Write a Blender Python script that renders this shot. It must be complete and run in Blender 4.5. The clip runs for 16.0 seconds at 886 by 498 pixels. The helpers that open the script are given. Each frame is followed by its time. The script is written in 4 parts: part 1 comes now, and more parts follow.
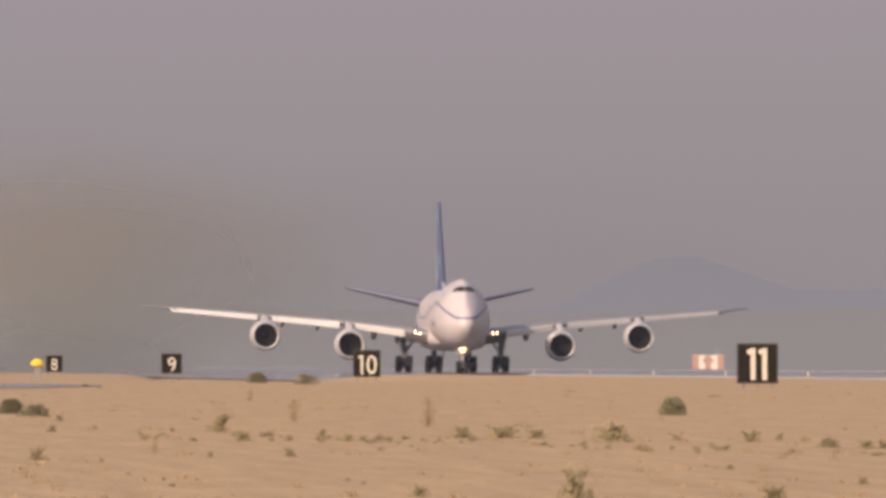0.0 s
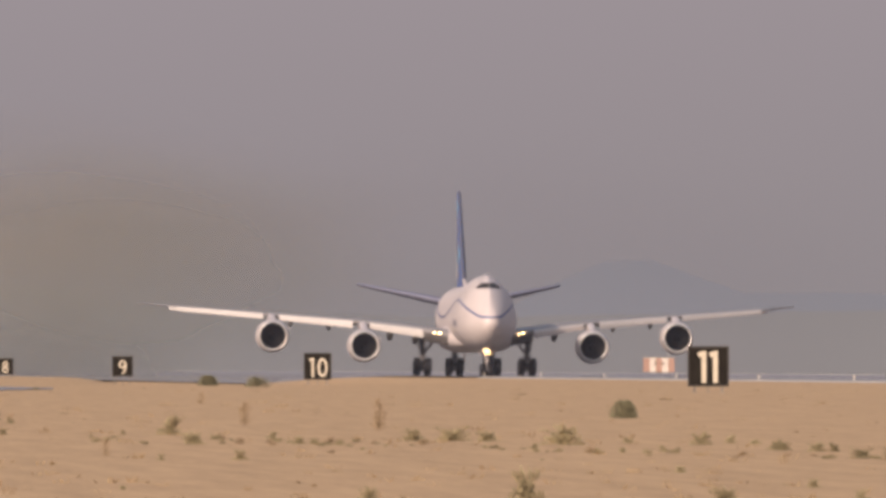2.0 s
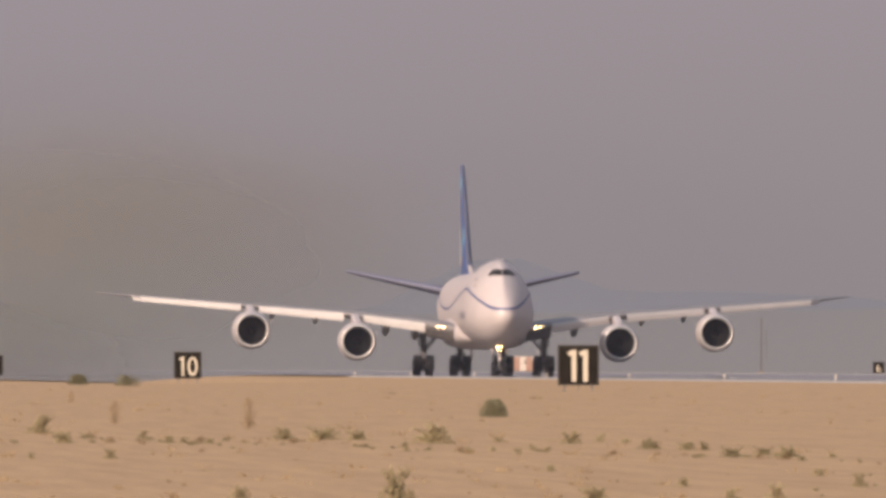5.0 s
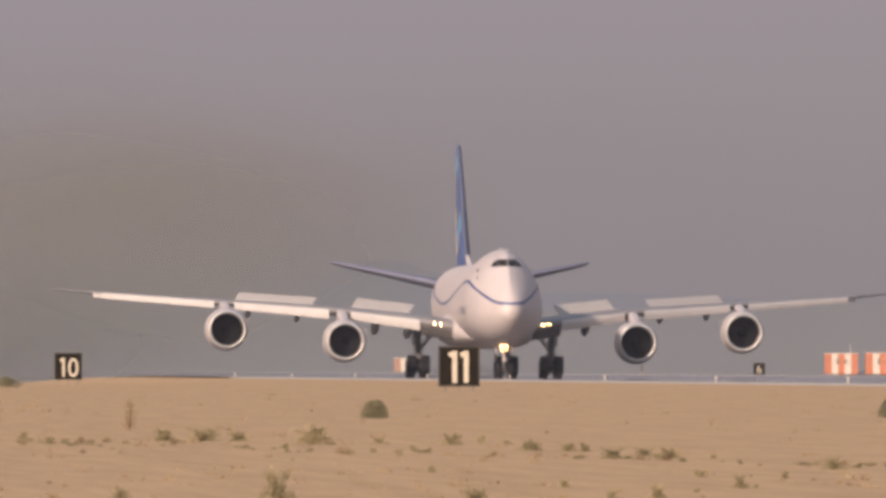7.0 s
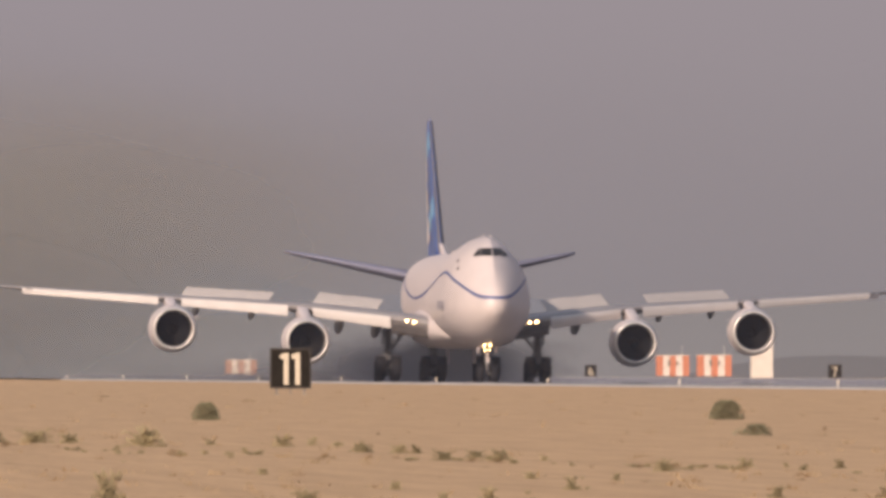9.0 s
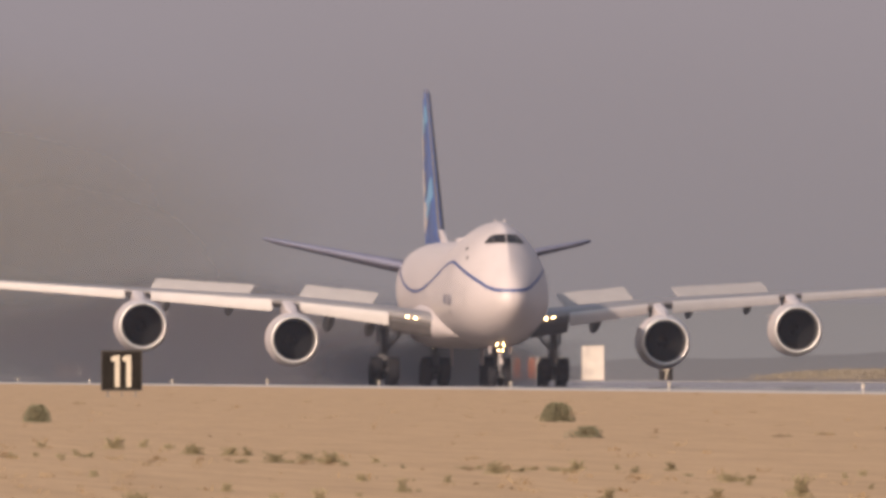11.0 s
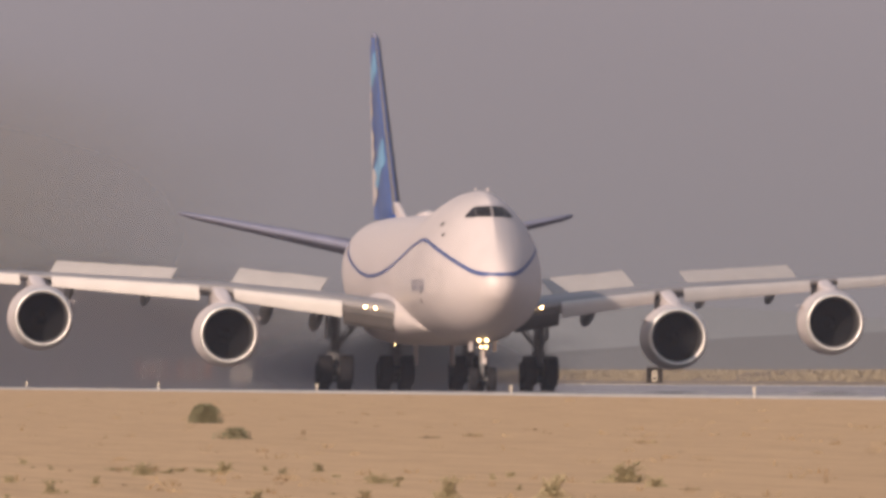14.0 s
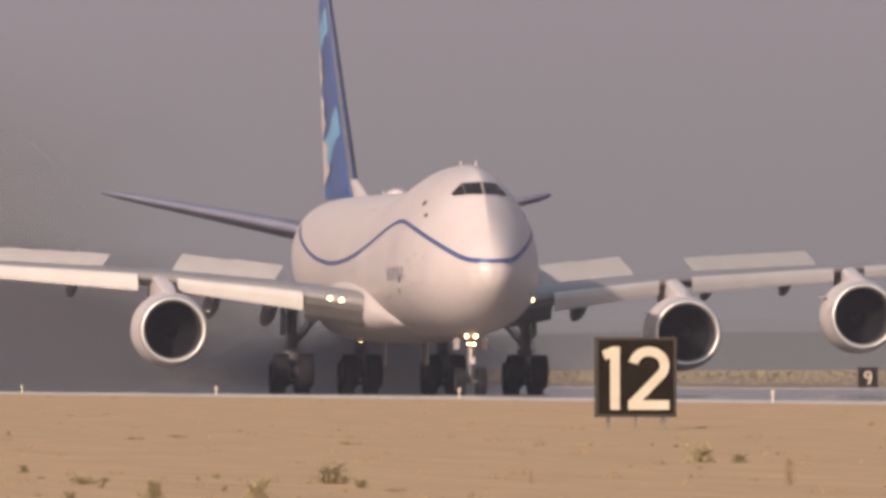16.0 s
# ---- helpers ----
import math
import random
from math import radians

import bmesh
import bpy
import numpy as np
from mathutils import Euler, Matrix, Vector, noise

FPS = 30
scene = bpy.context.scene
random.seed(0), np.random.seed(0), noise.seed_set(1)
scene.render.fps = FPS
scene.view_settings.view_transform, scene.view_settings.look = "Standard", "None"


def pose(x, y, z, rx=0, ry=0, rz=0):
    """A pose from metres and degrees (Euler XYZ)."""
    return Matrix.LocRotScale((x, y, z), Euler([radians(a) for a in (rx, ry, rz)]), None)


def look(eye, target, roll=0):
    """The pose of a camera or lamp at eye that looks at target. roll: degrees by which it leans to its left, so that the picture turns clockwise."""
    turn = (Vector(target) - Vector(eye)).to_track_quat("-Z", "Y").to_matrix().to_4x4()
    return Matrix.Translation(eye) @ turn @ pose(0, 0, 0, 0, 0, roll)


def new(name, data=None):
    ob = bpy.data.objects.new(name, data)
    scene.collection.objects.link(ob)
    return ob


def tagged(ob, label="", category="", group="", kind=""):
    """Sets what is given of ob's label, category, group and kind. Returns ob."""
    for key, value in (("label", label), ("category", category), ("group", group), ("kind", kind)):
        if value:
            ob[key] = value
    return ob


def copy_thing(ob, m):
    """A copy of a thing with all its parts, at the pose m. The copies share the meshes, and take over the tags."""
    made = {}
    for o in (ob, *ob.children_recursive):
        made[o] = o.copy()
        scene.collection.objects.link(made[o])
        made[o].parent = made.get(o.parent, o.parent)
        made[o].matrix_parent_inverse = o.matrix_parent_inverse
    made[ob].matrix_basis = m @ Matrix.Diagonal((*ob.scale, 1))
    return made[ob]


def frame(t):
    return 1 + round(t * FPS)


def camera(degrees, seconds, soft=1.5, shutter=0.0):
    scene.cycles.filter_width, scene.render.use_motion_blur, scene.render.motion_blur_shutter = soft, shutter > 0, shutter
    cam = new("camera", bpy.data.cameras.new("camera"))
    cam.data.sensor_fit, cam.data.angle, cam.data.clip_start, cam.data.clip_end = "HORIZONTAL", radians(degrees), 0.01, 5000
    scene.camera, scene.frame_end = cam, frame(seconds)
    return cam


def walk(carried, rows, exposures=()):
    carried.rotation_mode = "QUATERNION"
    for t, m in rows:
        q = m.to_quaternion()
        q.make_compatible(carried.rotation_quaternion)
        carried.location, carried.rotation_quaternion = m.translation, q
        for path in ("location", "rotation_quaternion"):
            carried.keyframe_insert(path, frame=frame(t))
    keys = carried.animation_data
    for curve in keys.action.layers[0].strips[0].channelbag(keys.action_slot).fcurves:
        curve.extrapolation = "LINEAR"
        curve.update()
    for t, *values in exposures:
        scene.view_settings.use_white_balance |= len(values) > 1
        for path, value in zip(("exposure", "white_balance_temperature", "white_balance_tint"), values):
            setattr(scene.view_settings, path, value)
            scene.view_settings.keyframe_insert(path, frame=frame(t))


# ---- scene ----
cam = camera(2.481, 16.0, 3.7)
# seconds, pan to the right, tilt up (degrees); the tripod stands still
PAN = [(0.0, 2.4071, 0.3213), (0.5, 2.4308, 0.3189), (1.0, 2.4561, 0.326), (1.5, 2.4941, 0.3284), (2.0, 2.5448, 0.3292), (2.5, 2.6112, 0.3292),
       (3.0, 2.6714, 0.3268), (3.5, 2.7268, 0.3268), (4.3, 2.8187, 0.3263), (5.1, 2.9223, 0.3258), (6.0, 3.0592, 0.3253), (6.5, 3.1462, 0.3292),
       (7.0, 3.2428, 0.3292), (7.5, 3.3504, 0.3316), (8.0, 3.4517, 0.3355), (8.5, 3.5973, 0.334), (9.3, 3.7771, 0.3362), (10.2, 3.9894, 0.3388)]
PAN += [(11.0, 4.1877, 0.3411), (11.5, 4.3333, 0.3427), (12.0, 4.4836, 0.3371), (12.5, 4.6388, 0.3403), (13.0, 4.8081, 0.3403),
        (13.5, 4.9759, 0.3403), (14.0, 5.1737, 0.345), (14.5, 5.3573, 0.3427), (15.0, 5.5805, 0.3474), (15.5, 5.8005, 0.3466), (16.0, 5.9999, 0.3482)]
walk(cam, [(t, pose(0, 0, 1.0, 90 + tilt, 0, -pan)) for t, pan, tilt in PAN],
     exposures=[(0.0, 0.24), (0.6, 0.19), (3.5, 0.17), (7.0, 0.16), (11.0, 0.15), (16.0, 0.14)])

# ---- light ----
SUN_AZ, SUN_EL = 213.0, 20.0        # compass bearing of the sun from +y, clockwise; height
world = bpy.data.worlds.new("world")
scene.world = world
world.use_nodes = True
wn, wl = world.node_tree.nodes, world.node_tree.links
wn.clear()
sky = wn.new("ShaderNodeTexSky")
sky.sky_type, sky.sun_disc = "NISHITA", False
sky.sun_elevation, sky.sun_rotation = radians(SUN_EL), radians(SUN_AZ)
sky.dust_density, sky.air_density = 4.0, 1.2
sky_bg = wn.new("ShaderNodeBackground")
sky_bg.inputs["Strength"].default_value = 0.20
wl.new(sky.outputs[0], sky_bg.inputs["Color"])
haze_bg = wn.new("ShaderNodeBackground")
coord = wn.new("ShaderNodeTexCoord")
sep = wn.new("ShaderNodeSeparateXYZ")
wl.new(coord.outputs["Generated"], sep.inputs[0])
low = wn.new("ShaderNodeMapRange")
low.inputs["From Min"].default_value, low.inputs["From Max"].default_value = 0.25, 0.75
low.interpolation_type = "SMOOTHSTEP"
wl.new(sep.outputs["Z"], low.inputs["Value"])
band = wn.new("ShaderNodeMapRange")
band.inputs["From Min"].default_value, band.inputs["From Max"].default_value = 0.0, 0.02
wl.new(sep.outputs["Z"], band.inputs["Value"])
tone = wn.new("ShaderNodeMix")
tone.data_type = "RGBA"
tone.inputs["A"].default_value = (0.244, 0.217, 0.224, 1)
tone.inputs["B"].default_value = (0.297, 0.256, 0.276, 1)
wl.new(band.outputs[0], tone.inputs["Factor"])
wl.new(tone.outputs["Result"], haze_bg.inputs["Color"])
blend = wn.new("ShaderNodeMixShader")
wl.new(low.outputs[0], blend.inputs[0])
wl.new(haze_bg.outputs[0], blend.inputs[1])
wl.new(sky_bg.outputs[0], blend.inputs[2])
wout = wn.new("ShaderNodeOutputWorld")
wl.new(blend.outputs[0], wout.inputs["Surface"])

sun = new("sun", bpy.data.lights.new("sun", "SUN"))
sun.data.energy, sun.data.angle, sun.data.color = 5.0, radians(0.6), (1.0, 0.785, 0.63)
_az = radians(SUN_AZ)
_sd = Vector((math.sin(_az) * math.cos(radians(SUN_EL)), math.cos(_az) * math.cos(radians(SUN_EL)), math.sin(radians(SUN_EL))))
sun.matrix_world = look(_sd * 50, (0, 0, 0))


# ---- materials ----
def mat(name, color, rough=0.5, metal=0.0, vary=0.12, scale=3.0, bump=0.0, dark=None, spec=0.5, coat=0.0, stretch=(1, 1, 1), fine=9.0, rnd=0.0):
    """A surface with blotches at two scales and a fine relief. dark: the colour of its stains."""
    m = bpy.data.materials.new(name)
    m.use_nodes = True
    n, l = m.node_tree.nodes, m.node_tree.links
    b = n["Principled BSDF"]
    b.inputs["Metallic"].default_value = metal
    b.inputs["Specular IOR Level"].default_value = spec
    b.inputs["Coat Weight"].default_value = coat
    b.inputs["Coat Roughness"].default_value = 0.35
    tc = n.new("ShaderNodeTexCoord")
    mp = n.new("ShaderNodeMapping")
    mp.inputs["Scale"].default_value = stretch
    l.new(tc.outputs["Object"], mp.inputs[0])
    big, small = n.new("ShaderNodeTexNoise"), n.new("ShaderNodeTexNoise")
    big.inputs["Scale"].default_value, big.inputs["Detail"].default_value = scale, 5
    small.inputs["Scale"].default_value, small.inputs["Detail"].default_value = scale * fine, 4
    l.new(mp.outputs[0], big.inputs["Vector"])
    l.new(mp.outputs[0], small.inputs["Vector"])
    mix = n.new("ShaderNodeMix")
    mix.inputs["Factor"].default_value = 0.4
    l.new(big.outputs["Fac"], mix.inputs["A"])
    l.new(small.outputs["Fac"], mix.inputs["B"])
    ramp = n.new("ShaderNodeValToRGB")
    ramp.color_ramp.elements[0].position, ramp.color_ramp.elements[1].position = 0.34, 0.66
    d = dark or tuple(c * (1 - 2 * vary) for c in color)
    ramp.color_ramp.elements[0].color = (*d, 1)
    ramp.color_ramp.elements[1].color = (*[min(1, c * (1 + vary)) for c in color], 1)
    l.new(mix.outputs["Result"], ramp.inputs[0])
    tint = ramp.outputs[0]
    if rnd:
        info, hsv, mr = n.new("ShaderNodeObjectInfo"), n.new("ShaderNodeHueSaturation"), n.new("ShaderNodeMapRange")
        mr.inputs["To Min"].default_value, mr.inputs["To Max"].default_value = 1 - rnd, 1 + rnd
        l.new(info.outputs["Random"], mr.inputs["Value"])
        l.new(mr.outputs[0], hsv.inputs["Value"])
        l.new(tint, hsv.inputs["Color"])
        tint = hsv.outputs[0]
    l.new(tint, b.inputs["Base Color"])
    rr = n.new("ShaderNodeMapRange")
    rr.inputs["To Min"].default_value, rr.inputs["To Max"].default_value = max(0.02, rough - 0.08), min(1, rough + 0.08)
    l.new(big.outputs["Fac"], rr.inputs["Value"])
    l.new(rr.outputs[0], b.inputs["Roughness"])
    if bump:
        bp = n.new("ShaderNodeBump")
        bp.inputs["Strength"].default_value, bp.inputs["Distance"].default_value = bump, 0.02
        l.new(small.outputs["Fac"], bp.inputs["Height"])
        l.new(bp.outputs[0], b.inputs["Normal"])
    return m


def glow(name, color, strength):
    m = bpy.data.materials.new(name)
    m.use_nodes = True
    b = m.node_tree.nodes["Principled BSDF"]
    b.inputs["Base Color"].default_value = (*color, 1)
    b.inputs["Emission Color"].default_value = (*color, 1)
    b.inputs["Emission Strength"].default_value = strength
    return m


def smoke(name, color, density, scale, core=0.0):
    """A thin veil that fades out towards its rim and is ragged by noise."""
    m = bpy.data.materials.new(name)
    m.use_nodes = True
    n, l = m.node_tree.nodes, m.node_tree.links
    n.clear()
    out, mixs = n.new("ShaderNodeOutputMaterial"), n.new("ShaderNodeMixShader")
    tr, df = n.new("ShaderNodeBsdfTransparent"), n.new("ShaderNodeBsdfTranslucent")
    df.inputs["Color"].default_value = (*color, 1)
    tc = n.new("ShaderNodeTexCoord")
    ln = n.new("ShaderNodeVectorMath")
    ln.operation = "LENGTH"
    sc = n.new("ShaderNodeVectorMath")
    sc.operation = "MULTIPLY"
    sc.inputs[1].default_value = (1, 0, 1)
    l.new(tc.outputs["Object"], sc.inputs[0])
    l.new(sc.outputs[0], ln.inputs[0])
    ns = n.new("ShaderNodeTexNoise")
    ns.inputs["Scale"].default_value, ns.inputs["Detail"].default_value = scale, 3
    l.new(tc.outputs["Object"], ns.inputs["Vector"])
    wob = n.new("ShaderNodeMath")
    wob.operation = "MULTIPLY_ADD"
    wob.inputs[1].default_value, wob.inputs[2].default_value = 0.5, -0.25
    l.new(ns.outputs["Fac"], wob.inputs[0])
    add = n.new("ShaderNodeMath")
    l.new(ln.outputs["Value"], add.inputs[0])
    l.new(wob.outputs[0], add.inputs[1])
    mr = n.new("ShaderNodeMapRange")
    mr.interpolation_type = "SMOOTHERSTEP"
    mr.inputs["From Min"].default_value, mr.inputs["From Max"].default_value = core, 0.74
    mr.inputs["To Min"].default_value, mr.inputs["To Max"].default_value = density, 0.0
    l.new(add.outputs[0], mr.inputs["Value"])
    l.new(mr.outputs[0], mixs.inputs[0])
    l.new(tr.outputs[0], mixs.inputs[1])
    l.new(df.outputs[0], mixs.inputs[2])
    l.new(mixs.outputs[0], out.inputs["Surface"])
    return m


M_SAND = mat("sand", (0.478, 0.325, 0.192), 0.95, vary=0.095, scale=3.6, bump=0.35, spec=0.1, stretch=(1, 0.03, 1), fine=5)
M_ASPHALT = mat("asphalt", (0.15, 0.14, 0.13), 0.07, vary=0.25, scale=0.08, bump=0.0, spec=0.5)
M_FARHAZE = mat("haze_flat_tone", (0.30, 0.26, 0.225), 0.6, vary=0.06, scale=0.02, spec=0.2)
M_BANK = mat("bank_sand", (0.245, 0.195, 0.15), 0.95, vary=0.2, scale=0.3, spec=0.1)
M_BRUSH = mat("brush", (0.225, 0.19, 0.14), 0.9, vary=0.05, scale=0.8, spec=0.1)
M_PAINT = mat("road_paint", (0.52, 0.47, 0.42), 0.6, vary=0.12, scale=0.6)
M_WHITE = mat("white_paint", (0.58, 0.512, 0.503), 0.42, vary=0.06, scale=0.35, spec=0.4, coat=0.08)
M_WINGTOP = mat("grey_wing_paint", (0.235, 0.22, 0.22), 0.4, vary=0.06, scale=0.5)
M_SLAT = mat("slat_paint", (0.52, 0.485, 0.47), 0.45, vary=0.05, scale=1.2)
M_SPOILER = mat("spoiler_paint", (0.36, 0.335, 0.325), 0.5, vary=0.06, scale=1.2)
M_BLUE = mat("blue_paint", (0.035, 0.09, 0.30), 0.35, vary=0.08, scale=0.4, coat=0.2)
M_STRIPE = mat("stripe_blue_paint", (0.05, 0.082, 0.23), 0.4, vary=0.06, scale=0.8)
M_SKYBLUE = mat("light_blue_paint", (0.17, 0.40, 0.64), 0.35, vary=0.06, scale=0.4)
M_TAIL = mat("tail_paint", (0.18, 0.185, 0.255), 0.85, vary=0.08, scale=0.5, spec=0.2)
M_LETTER = mat("lettering", (0.17, 0.17, 0.24), 0.6, vary=0.1, scale=2)
M_ROOT = mat("root_shade_grey", (0.085, 0.075, 0.073), 0.6, vary=0.12, scale=1.5)
M_SEAM = mat("seam", (0.34, 0.31, 0.30), 0.6, vary=0.1, scale=2)
M_NAVY = mat("leading_edge_shade_grey", (0.125, 0.12, 0.14), 0.65, vary=0.1, scale=0.5)
M_METAL = mat("polished_metal", (0.78, 0.74, 0.71), 0.46, 0.75, vary=0.05, scale=2.0)
M_STEEL = mat("gear_steel", (0.17, 0.165, 0.172), 0.6, 0.25, vary=0.2, scale=3.0)
M_RIM = mat("wheel_rim", (0.07, 0.068, 0.072), 0.6, 0.2, vary=0.15, scale=4.0)
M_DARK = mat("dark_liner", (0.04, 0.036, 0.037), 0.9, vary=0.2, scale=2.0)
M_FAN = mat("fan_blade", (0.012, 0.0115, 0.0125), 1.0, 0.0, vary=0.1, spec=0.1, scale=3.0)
M_RUBBER = mat("tyre_rubber", (0.022, 0.021, 0.024), 0.95, spec=0.05, vary=0.25, scale=4.0, bump=0.3)
M_GLASS = mat("cockpit_glass", (0.014, 0.012, 0.012), 0.35, vary=0.1, scale=1.0, spec=0.1)
M_SIGN = mat("sign_black", (0.016, 0.0135, 0.012), 0.75, vary=0.25, scale=2.5, bump=0.1, spec=0.15)
M_SIGNFRAME = mat("sign_frame", (0.045, 0.038, 0.033), 0.7, 0.1, vary=0.2, scale=5)
M_DIGIT = mat("sign_digit", (0.54, 0.48, 0.385), 0.6, vary=0.08, scale=4)
M_GALV = mat("galvanised", (0.26, 0.235, 0.21), 0.5, 0.6, vary=0.15, scale=8)
M_LEAF = mat("sage_leaf", (0.20, 0.185, 0.12), 0.85, vary=0.25, scale=6, spec=0.2, rnd=0.2)
M_WEED = mat("weed_leaf", (0.33, 0.275, 0.165), 0.9, vary=0.25, scale=6, spec=0.2, rnd=0.25)
M_DRY = mat("dry_leaf", (0.27, 0.185, 0.105), 0.9, vary=0.25, scale=6, spec=0.2, rnd=0.25)
M_STEM = mat("shrub_stem", (0.25, 0.18, 0.11), 0.9, vary=0.2, scale=9)
M_CLOD = mat("dry_straw", (0.31, 0.22, 0.128), 0.95, vary=0.2, scale=4, spec=0.1)
M_YELLOW = mat("yellow_paint", (0.75, 0.48, 0.03), 0.5, vary=0.1, scale=3)
M_ORANGE = mat("orange_paint", (0.48, 0.175, 0.10), 0.55, vary=0.12, scale=1.5)
# paler copy of the orange for the farthest shelter, haze put into it
M_HAZED = mat("hazed_orange_paint", (0.37, 0.225, 0.175), 0.55, vary=0.12, scale=1.5)
M_SHEDWHITE = mat("shed_white", (0.60, 0.55, 0.50), 0.6, vary=0.08, scale=1.0)
M_LIGHT = glow("lamp_glow", (1.0, 0.64, 0.29), 24.0)
M_SMOKE = smoke("tyre_smoke", (0.25, 0.242, 0.26), 0.94, 2.2, 0.15)
M_DRIFT = smoke("drifting_smoke", (0.66, 0.565, 0.495), 0.94, 1.6, 0.25)
M_AIRLIGHT = smoke("airlight_veil", (1.0, 0.895, 0.875), 0.12, 0.8, 0.25)
M_DUST = smoke("brown_dust", (1.0, 0.875, 0.64), 0.50, 1.2)
M_EXHAUST = smoke("exhaust_haze", (0.94, 0.815, 0.65), 0.56, 1.3)


# ---- mesh helpers ----
def part(name, bm, material, parent=None, label="", smooth=False):
    """Links a bmesh as one mesh object, under a thing or a part."""
    me = bpy.data.meshes.new(name)
    bm.normal_update()
    bm.to_mesh(me)
    bm.free()
    for mm in material if isinstance(material, (list, tuple)) else [material]:
        me.materials.append(mm)
    if smooth:
        me.polygons.foreach_set("use_smooth", [True] * len(me.polygons))
    ob = new(name, me)
    if parent:
        ob.parent = parent
    return tagged(ob, label) if label else ob


def box(bm, c, s, bevel=0.0, turn=None):
    m = Matrix.Translation(c) @ (turn or Matrix()) @ Matrix.Diagonal((*s, 1))
    r = bmesh.ops.create_cube(bm, size=1.0, matrix=m)
    if bevel:
        edges = list({e for v in r["verts"] for e in v.link_edges})
        bmesh.ops.bevel(bm, geom=edges, offset=bevel, segments=2, affect="EDGES", profile=0.7)
    return r


def boxes(*items, bevel=0.0):
    bm = bmesh.new()
    for c, s in items:
        box(bm, c, s, bevel)
    return bm


def rod(bm, a, b, r, r2=None, n=10):
    a, b = Vector(a), Vector(b)
    m = Matrix.Translation((a + b) / 2) @ (b - a).to_track_quat("Z", "Y").to_matrix().to_4x4()
    bmesh.ops.create_cone(bm, cap_ends=True, segments=n, radius1=r, radius2=r if r2 is None else r2, depth=(b - a).length, matrix=m)


def loft(rings, closed=True, caps=True):
    bm = bmesh.new()
    vs = [[bm.verts.new(p) for p in ring] for ring in rings]
    n = len(vs[0])
    for a, b in zip(vs, vs[1:]):
        for i in range(n if closed else n - 1):
            j = (i + 1) % n
            bm.faces.new((a[i], a[j], b[j], b[i]))
    if caps and closed:
        bm.faces.new(vs[0])
        bm.faces.new(vs[-1])
    bmesh.ops.recalc_face_normals(bm, faces=bm.faces)
    return bm


def revolve(profile, n=40, y0=0.0, x0=0.0, z0=0.0):
    """A body of revolution about the y axis; profile of (y, r)."""
    return loft([[Vector((x0 + r * math.sin(2 * math.pi * i / n), y0 + y, z0 + r * math.cos(2 * math.pi * i / n))) for i in range(n)] for y, r in profile], True, False)


def lerp(x, table):
    return float(np.interp(x, [a for a, _ in table], [b for _, b in table]))


# ---- ground ----
def ease(u):
    u = min(1.0, max(0.0, u))
    return u * u * (3 - 2 * u)


def ground_z(x, y):
    """Height of the sand; the runway lies in it."""
    near = lerp(x, [(-200, 0.22), (36, 0.22), (46, 0.34), (50.2, 0.395), (51.5, 0.28), (54, 0.10), (60, -0.25), (136, -0.30), (142, -0.1), (146, 0.03), (168, -0.10), (200, -0.25), (300, -0.90), (500, -2.15), (3200, -2.3)])
    if y > 850 and x < 60:
        # the plain falls away behind a low crest
        near -= 0.75 * ease((y - 850) / 500) * ease((x - 0.028 * y) / 6 + 0.5) * ease((49 - x) / 6)
        near += (runway_z(51.0, y) - 0.45) * ease((x - 42) / 6) * ease((60 - x) / 5)
        near -= 0.15 * ease((y - 880) / 120) * ease((0.028 * y - x) / 6 + 0.5)
    near -= 0.075 * min(1, max(0, (470 - y) / 140)) * min(1, max(0, (x - 24) / 9)) * min(1, max(0, (47 - x) / 8))
    k = 0.014 * noise.noise((x * 0.10, y * 0.035, 0)) + 0.003 * noise.noise((x * 0.6, y * 0.16, 3.1))
    return near + (k if x < 50 or x > 146 else 0.0)


def build_ground():
    xs = np.concatenate([np.linspace(-2600, -60, 14), np.linspace(-40, -6, 12), np.linspace(-4, 34, 58), np.linspace(35, 60, 42), np.linspace(64, 136, 5), np.linspace(139, 150, 10), np.linspace(165, 420, 14), np.linspace(520, 3200, 10)])
    ys = np.concatenate([np.linspace(-400, 60, 8), np.geomspace(75, 1300, 260), np.geomspace(1330, 4950, 40)])
    vs = [(float(x), float(y), ground_z(float(x), float(y))) for y in ys for x in xs]
    n = len(xs)
    fs = [(j * n + i, j * n + i + 1, (j + 1) * n + i + 1, (j + 1) * n + i) for j in range(len(ys) - 1) for i in range(n - 1)]
    me = bpy.data.meshes.new("ground")
    me.from_pydata(vs, [], fs)
    me.materials.append(M_SAND)
    me.polygons.foreach_set("use_smooth", [True] * len(me.polygons))
    tagged(new("ground", me), "pale tan desert sand with faint tracks and pebbles", "ground", kind="structure")


def runway_z(x, y=0.0):
    return lerp(x, [(51.0, 0.45 - 0.66 * ease((y - 1190) / 260)), (96.4, 0.02), (142.0, 0.12)])


